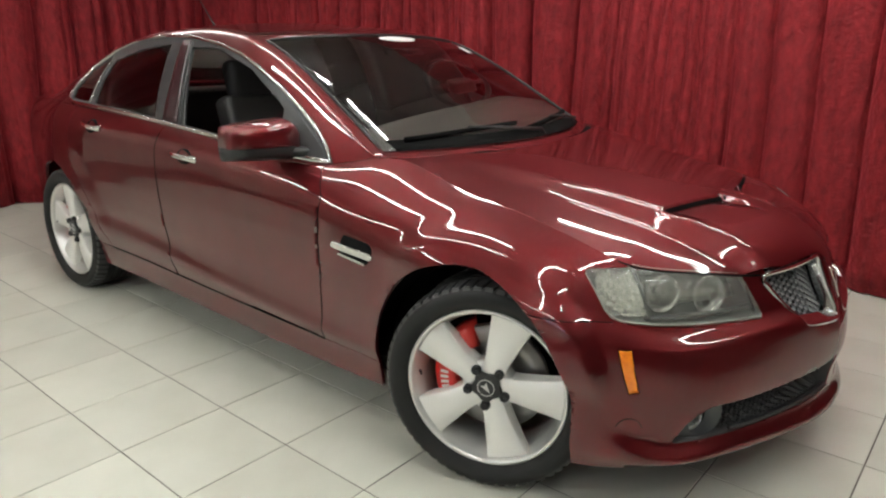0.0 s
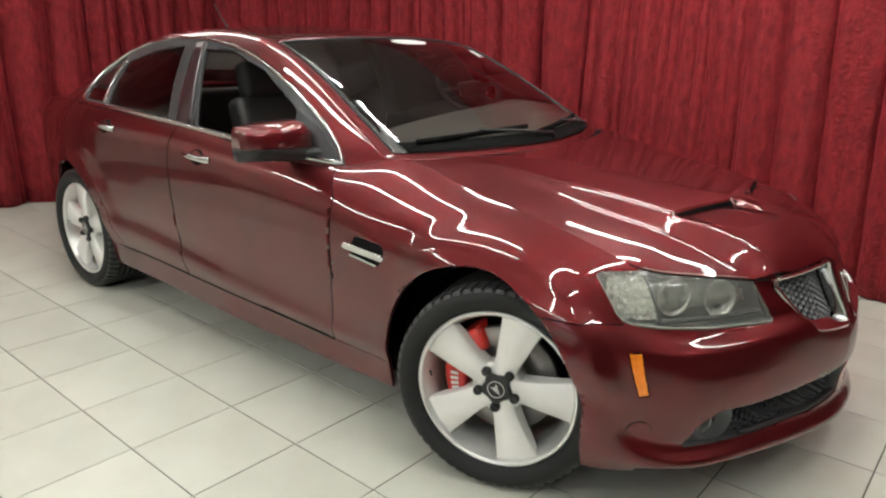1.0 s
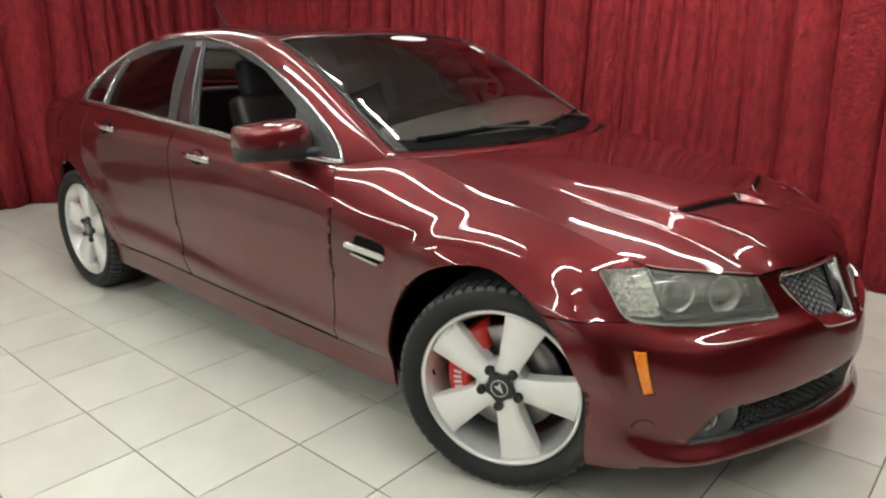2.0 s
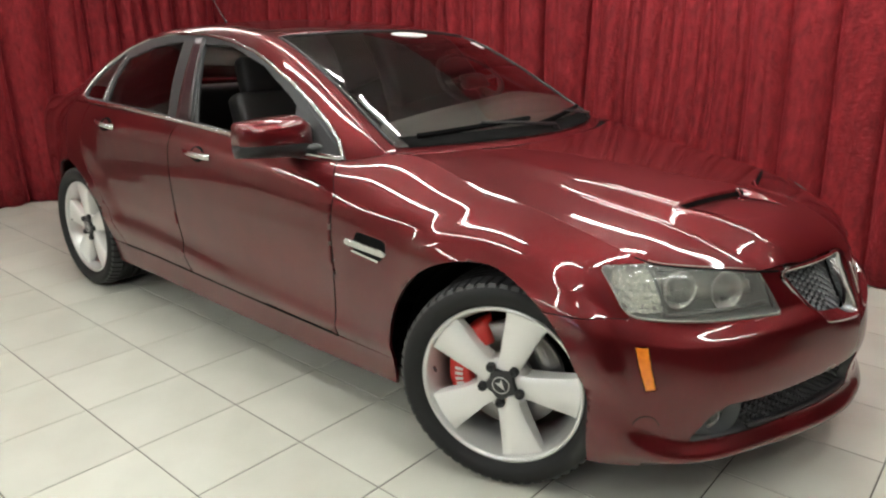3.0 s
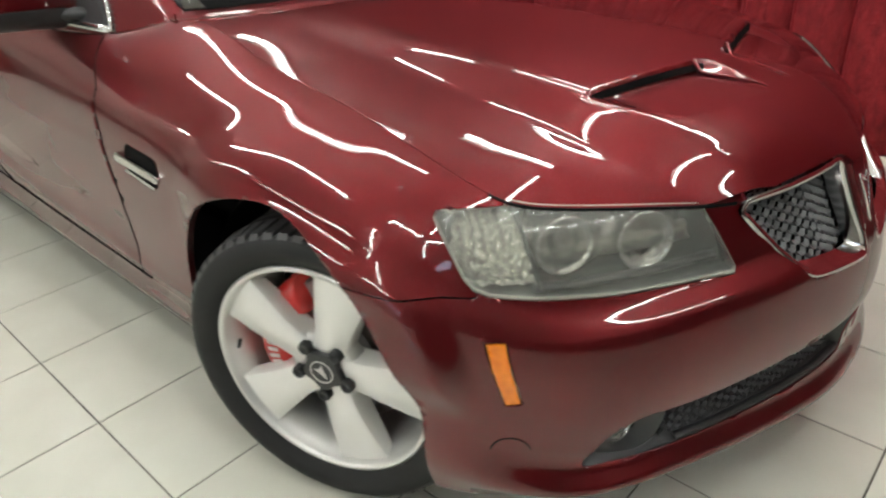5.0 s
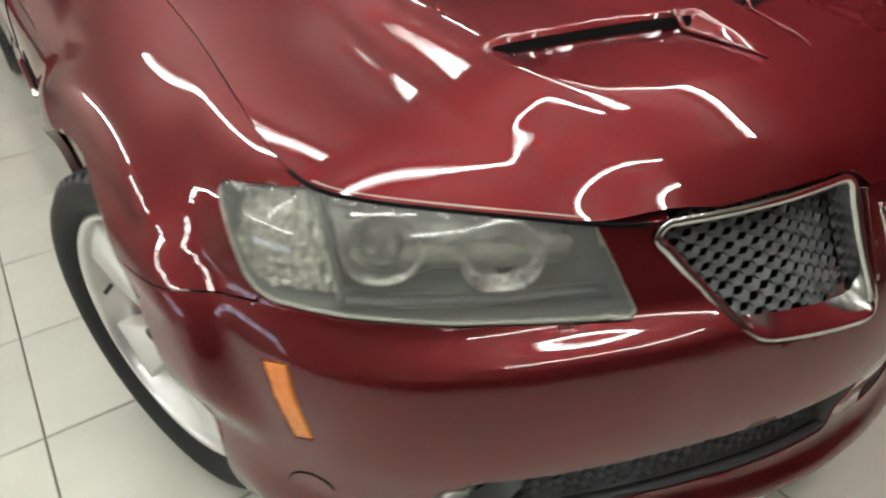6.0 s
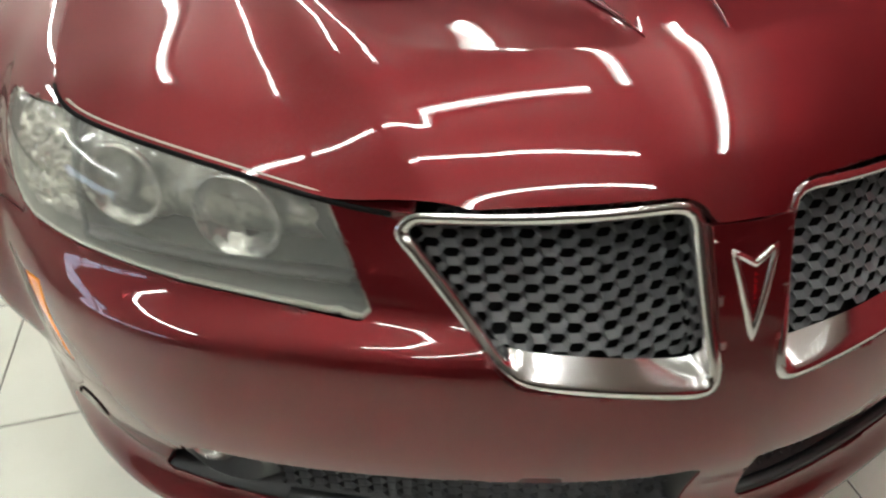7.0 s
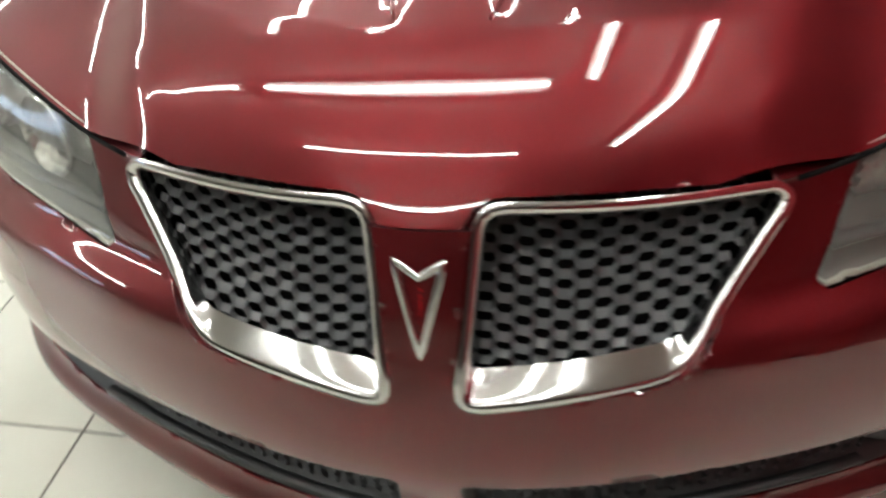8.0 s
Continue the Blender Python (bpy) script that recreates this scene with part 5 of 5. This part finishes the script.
def patch(poly, out):
    """A four-cornered patch that follows the cabin's side."""
    bm = bmesh.new()
    (ax, az), (bx, bz), (cx, cz), (dx, dz) = poly
    rows = []
    for v in np.linspace(0, 1, 12):
        row = []
        for u in np.linspace(0, 1, 5):
            x = (ax + (bx - ax) * u) * (1 - v) + (dx + (cx - dx) * u) * v
            z = (az + (bz - az) * u) * (1 - v) + (dz + (cz - dz) * u) * v
            row.append(on_cabin(x, z, out))
        rows.append(row)
    sheet(bm, rows)
    return hem(bm, out_from_axis, 0.0, 0.006)


# bright and painted strips on the middle pillar
both("pillar_strip", patch([(-1.765, 1.038), (-1.890, 1.045), (-1.978, 1.405), (-1.905, 1.408)], 0.004), PILLAR, car, "glossy dark red pillar cover")
both("pillar_trim", tube_along([on_cabin(-1.735 - 0.148 * k / 8, 1.036 + 0.365 * k / 8, 0.004) for k in range(9)], 0.004, 6), TRIM, car)
both("quarter_chrome", tube_along([on_cabin(-2.59 - 0.03 * math.sin(math.pi * k / 8), 1.085 + 0.235 * k / 8, 0.004) for k in range(9)], 0.004, 6), CHROME, car)
both("belt_chrome", bar_on_cabin([(-0.79, 0.968), (-1.20, 0.992), (-1.84, 1.030), (-2.40, 1.062), (-2.80, 1.076)], 0.011, 0.7, False), CHROME, car, "chrome waist strip under the side windows")


# ---- bonnet fittings ----
def on_bonnet(x, y):
    hit = bonnet_tree.ray_cast(Vector((x, y, 2)), Vector((0, 0, -1)))
    return hit[0].copy() if hit[0] is not None else Vector((x, y, float(bonnet_mid(x))))


for side in (-1, 1):
    # a near-black strip closes each air slot and gives the shade inside it
    slot = bmesh.new()
    rows = []
    for dx, dz in ((0.003, -0.003), (0.010, 0.0035)):
        row = []
        for k in range(21):
            a = 0.062 + 0.335 * k / 20
            x = slot_line(a)
            top = on_bonnet(x - 0.006, a * side)
            row.append((x + dx, a * side, (top.z - 0.006 if dz < 0 else top.z - 0.020)))
        rows.append(row)
    sheet(slot, rows)
    part("bonnet_slot_shade", slot, CAVITY, car, "near-black strip for the shade inside the bonnet's air slot")
    fin = [on_bonnet(0.405 + 0.155 * k / 8, side * (0.088 - 0.036 * k / 8)) + Vector((0, 0, 0.001 + 0.004 * (1 - k / 8))) for k in range(9)]
    part("slot_fin", tube_along(fin, [0.006 - 0.0045 * k / 8 for k in range(9)], 6), PAINT, car)

# ---- windscreen fittings ----
def on_screen(X, y, out=0.004):
    shift, ye, top = bow(X), float(roof_edge(X)), float(roof_mid(X))
    t = abs(y) / ye
    return Vector((X - shift * (y / 0.70) ** 2, y, top - float(roof_crown(X)) * t**2.2)) + Vector((0.43, 0, 0.9)) * out


def wiper(y0, y1, ypivot):
    w = new("wiper")
    w.parent = car
    tagged(w, "black windscreen wiper parked at the glass base")
    blade = [on_screen(-0.468 - 0.040 * math.sin(math.pi * 0.5 * k / 16), y0 + (y1 - y0) * k / 16, 0.012) for k in range(17)]
    part("blade", tube_along(blade, 0.0085, 6, False, 1.3), CAVITY, w, "black rubber wiper blade")
    arm = [on_screen(-0.43, ypivot, 0.0), on_screen(-0.440, ypivot * 0.8 + y1 * 0.2, 0.022), on_screen(-0.475, (ypivot + y0 + y1) / 3, 0.030), on_screen(-0.505, (y0 + y1) / 2, 0.022)]
    part("arm", tube_along(arm, [0.012, 0.010, 0.008, 0.007], 8, False, 0.7), PLASTIC, w, "black wiper arm")


seal = bmesh.new()
sheet(seal, [[on_screen(X, y, out) for y in np.linspace(-0.66, 0.68, 31)] for X, out in ((-0.418, 0.001), (-0.422, 0.005), (-0.450, 0.005), (-0.482, 0.0022), (-0.485, 0.001))])
part("screen_seal", seal, CAVITY, car, "matt black seal along the windscreen base")
wiper(-0.60, 0.00, 0.12)
wiper(0.02, 0.62, 0.60)
oval = bmesh.new()
ring = [oval.verts.new(on_screen(-1.245 + 0.034 * math.sin(a), 0.055 + 0.125 * math.cos(a), 0.0025)) for a in np.linspace(0, math.tau, 28, endpoint=False)]
oval.faces.new(ring)
part("oval_sticker", oval, STICKER, windscreen, "white oval sticker at the top of the windscreen", smooth=False)
for k in range(4):
    bar = bmesh.new()
    y = -0.020 + 0.045 * k
    bar.faces.new([bar.verts.new(on_screen(X, yy, 0.0035)) for X, yy in ((-1.256, y), (-1.256, y + 0.02), (-1.234, y + 0.02), (-1.234, y))])
    part("sticker_marking", bar, GREY_MARK, windscreen, smooth=False)
tag = bmesh.new()
tag.faces.new([tag.verts.new(on_screen(X, y, 0.0025)) for X, y in ((-1.18, 0.50), (-1.18, 0.56), (-1.10, 0.56), (-1.10, 0.50))])
part("label_sticker", tag, STICKER, windscreen, "small white label on the glass", smooth=False)
seal = [on_screen(X, -(float(roof_edge(X)) * 0.945), 0.002) for X in np.linspace(-0.44, -1.29, 20)]
both("screen_seal", tube_along(seal, 0.006, 6), PLASTIC, car, "black windscreen seal")
part("roof_seal", tube_along([on_screen(-1.30, y, 0.002) for y in np.linspace(-0.60, 0.60, 17)], 0.006, 6), PLASTIC, car)
part("antenna", tube_along([(-2.44, -0.15, 1.46), (-2.50, -0.15, 1.525), (-2.60, -0.15, 1.635)], [0.012, 0.004, 0.002], 8), PLASTIC, car, "short black roof antenna")

# ---- cabin interior ----
dash = bmesh.new()
rows = []
for y in np.linspace(-0.70, 0.70, 21):
    hump = 0.035 * math.exp(-((y - 0.37) / 0.17) ** 2)
    rows.append([(-0.56, y, 0.955), (-0.66, y, 0.965 + hump * 0.3), (-0.80, y, 0.965 + hump), (-0.93, y, 0.945 + hump), (-0.98, y, 0.90), (-0.96, y, 0.72), (-0.90, y, 0.55)])
sheet(dash, rows)
part("dashboard", dash, DASH, car, "dark moulded dashboard top")


def car_seat(y, x=-1.62):
    s = new("front_seat")
    s.parent = car
    tagged(s, "black leather front seat with headrest")
    part("cushion", block((0.52, 0.50, 0.17), (x + 0.24, y, 0.50), 0.05, 3), LEATHER, s)
    back = block((0.15, 0.50, 0.64), (0, 0, 0.32), 0.055, 3)
    for v in back.verts:
        v.co.x -= 0.05 * (v.co.y / 0.25) ** 2 * -1
        v.co = Matrix.Rotation(-0.32, 3, "Y") @ v.co + Vector((x, y, 0.53))
    part("backrest", back, LEATHER, s)
    rest = block((0.10, 0.26, 0.19), (0, 0, 0), 0.045, 3)
    for v in rest.verts:
        v.co = Matrix.Rotation(-0.2, 3, "Y") @ v.co + Vector((x - 0.25, y, 1.225))
    part("headrest", rest, LEATHER, s)
    for k in (-1, 1):
        part("headrest_post", tube_along([(x - 0.215, y + 0.05 * k, 1.08), (x - 0.235, y + 0.05 * k, 1.17)], 0.006, 6), CHROME, s)


car_seat(-0.37)
car_seat(0.37)
bench = new("rear_bench")
bench.parent = car
part("cushion", block((0.50, 1.30, 0.18), (-2.35, 0, 0.50), 0.05, 3), LEATHER, bench)
part("backrest", block((0.16, 1.32, 0.62), (-2.66, 0, 0.82), 0.05, 3), LEATHER, bench)
for y in (-0.38, 0.38):
    part("headrest", block((0.10, 0.26, 0.16), (-2.70, y, 1.19), 0.04, 3), LEATHER, bench)
part("parcel_shelf", block((0.50, 1.30, 0.03), (-2.98, 0, 1.09), 0.01), DASH, car, smooth=False)
wheel_pts = []
for k in range(36):
    a = k * math.tau / 36
    wheel_pts.append(Vector((-1.30, 0.37, 0.845)) + Matrix.Rotation(-0.42, 3, "Y") @ Vector((0, 0.185 * math.cos(a), 0.185 * math.sin(a))))
steering = part("steering_wheel", tube_along(wheel_pts, 0.016, 8, True), LEATHER, car, "black leather steering wheel")
part("wheel_boss", block((0.06, 0.16, 0.12), (-1.275, 0.37, 0.835), 0.025), LEATHER, steering)
for d in ((0.17, 0.0), (-0.17, 0.0), (0.0, -0.17)):
    part("wheel_spoke", tube_along([(-1.28, 0.37, 0.835), Vector((-1.30, 0.37, 0.845)) + Matrix.Rotation(-0.42, 3, "Y") @ Vector((0, d[0], d[1]))], 0.014, 6), LEATHER, steering)
mirror_in = part("rear_view_mirror", block((0.03, 0.24, 0.065), (-1.18, 0, 1.305), 0.012), PLASTIC, car, "black interior rear-view mirror")
part("mirror_stem", tube_along([(-1.17, 0, 1.32), (-1.10, 0, 1.345)], 0.008, 6), PLASTIC, mirror_in)
lining = bmesh.new()
sheet(lining, [[Vector(p) - Vector((0, math.copysign(0.02, p[1]) if abs(p[1]) > 0.01 else 0, 0.03)) for p in [*[(q.x, q.y, q.z) for q in cabin_row(X)[N_SIDE + 4:]], *[(q.x, -q.y, q.z) for q in cabin_row(X)[N_SIDE + 4:][::-1]]]] for X in np.linspace(-1.36, -2.58, 20)])
part("headliner", lining, DASH, car, "dark headliner")

# ---- floor tiles ----
PITCH_X, PITCH_Y, X0, Y0 = 0.4017, 0.4017, -0.258, -1.181


def tile_mesh():
    a, b = PITCH_X / 2 - 0.0026, PITCH_Y / 2 - 0.0026
    verts, faces = [], []
    for h, s in ((-0.006, 0.0), (-0.0008, 0.0), (0.0, 0.0012)):
        verts += [(sx * (a - s), sy * (b - s), h) for sx, sy in ((-1, -1), (1, -1), (1, 1), (-1, 1))]
    for k in (0, 4):
        faces += [(k + i, k + (i + 1) % 4, k + 4 + (i + 1) % 4, k + 4 + i) for i in range(4)]
    faces.append((8, 9, 10, 11))
    me = bpy.data.meshes.new("tile")
    me.from_pydata(verts, [], faces)
    me.materials.append(TILE)
    return me, verts, faces


tile_data, tile_v, tile_f = tile_mesh()
rest_v, rest_f = [], []
for i in range(-14, 21):
    for j in range(-19, 10):
        x, y = X0 + (i + 0.5) * PITCH_X, Y0 + (j + 0.5) * PITCH_Y
        if not (X_BACK - 0.2 < x < X_OPEN and Y_OPEN < y < Y_FAR + 0.15):
            continue
        if -5.5 < x < 2.2 and -2.7 < y < 2.1 and not (-3.6 < x < 0.0 and -0.55 < y < 0.75):
            t = new("tile", tile_data)
            t.parent = floor
            t.location = (x, y, 0)
        else:
            k = len(rest_v)
            rest_v += [(x + p[0], y + p[1], p[2]) for p in tile_v]
            rest_f += [tuple(k + q for q in f) for f in tile_f]
rest = bpy.data.meshes.new("distant_tiles")
rest.from_pydata(rest_v, [], rest_f)
rest.materials.append(TILE)
rest_ob = new("distant_tiles", rest)
rest_ob.parent = floor
tagged(rest_ob, kind="stuff")
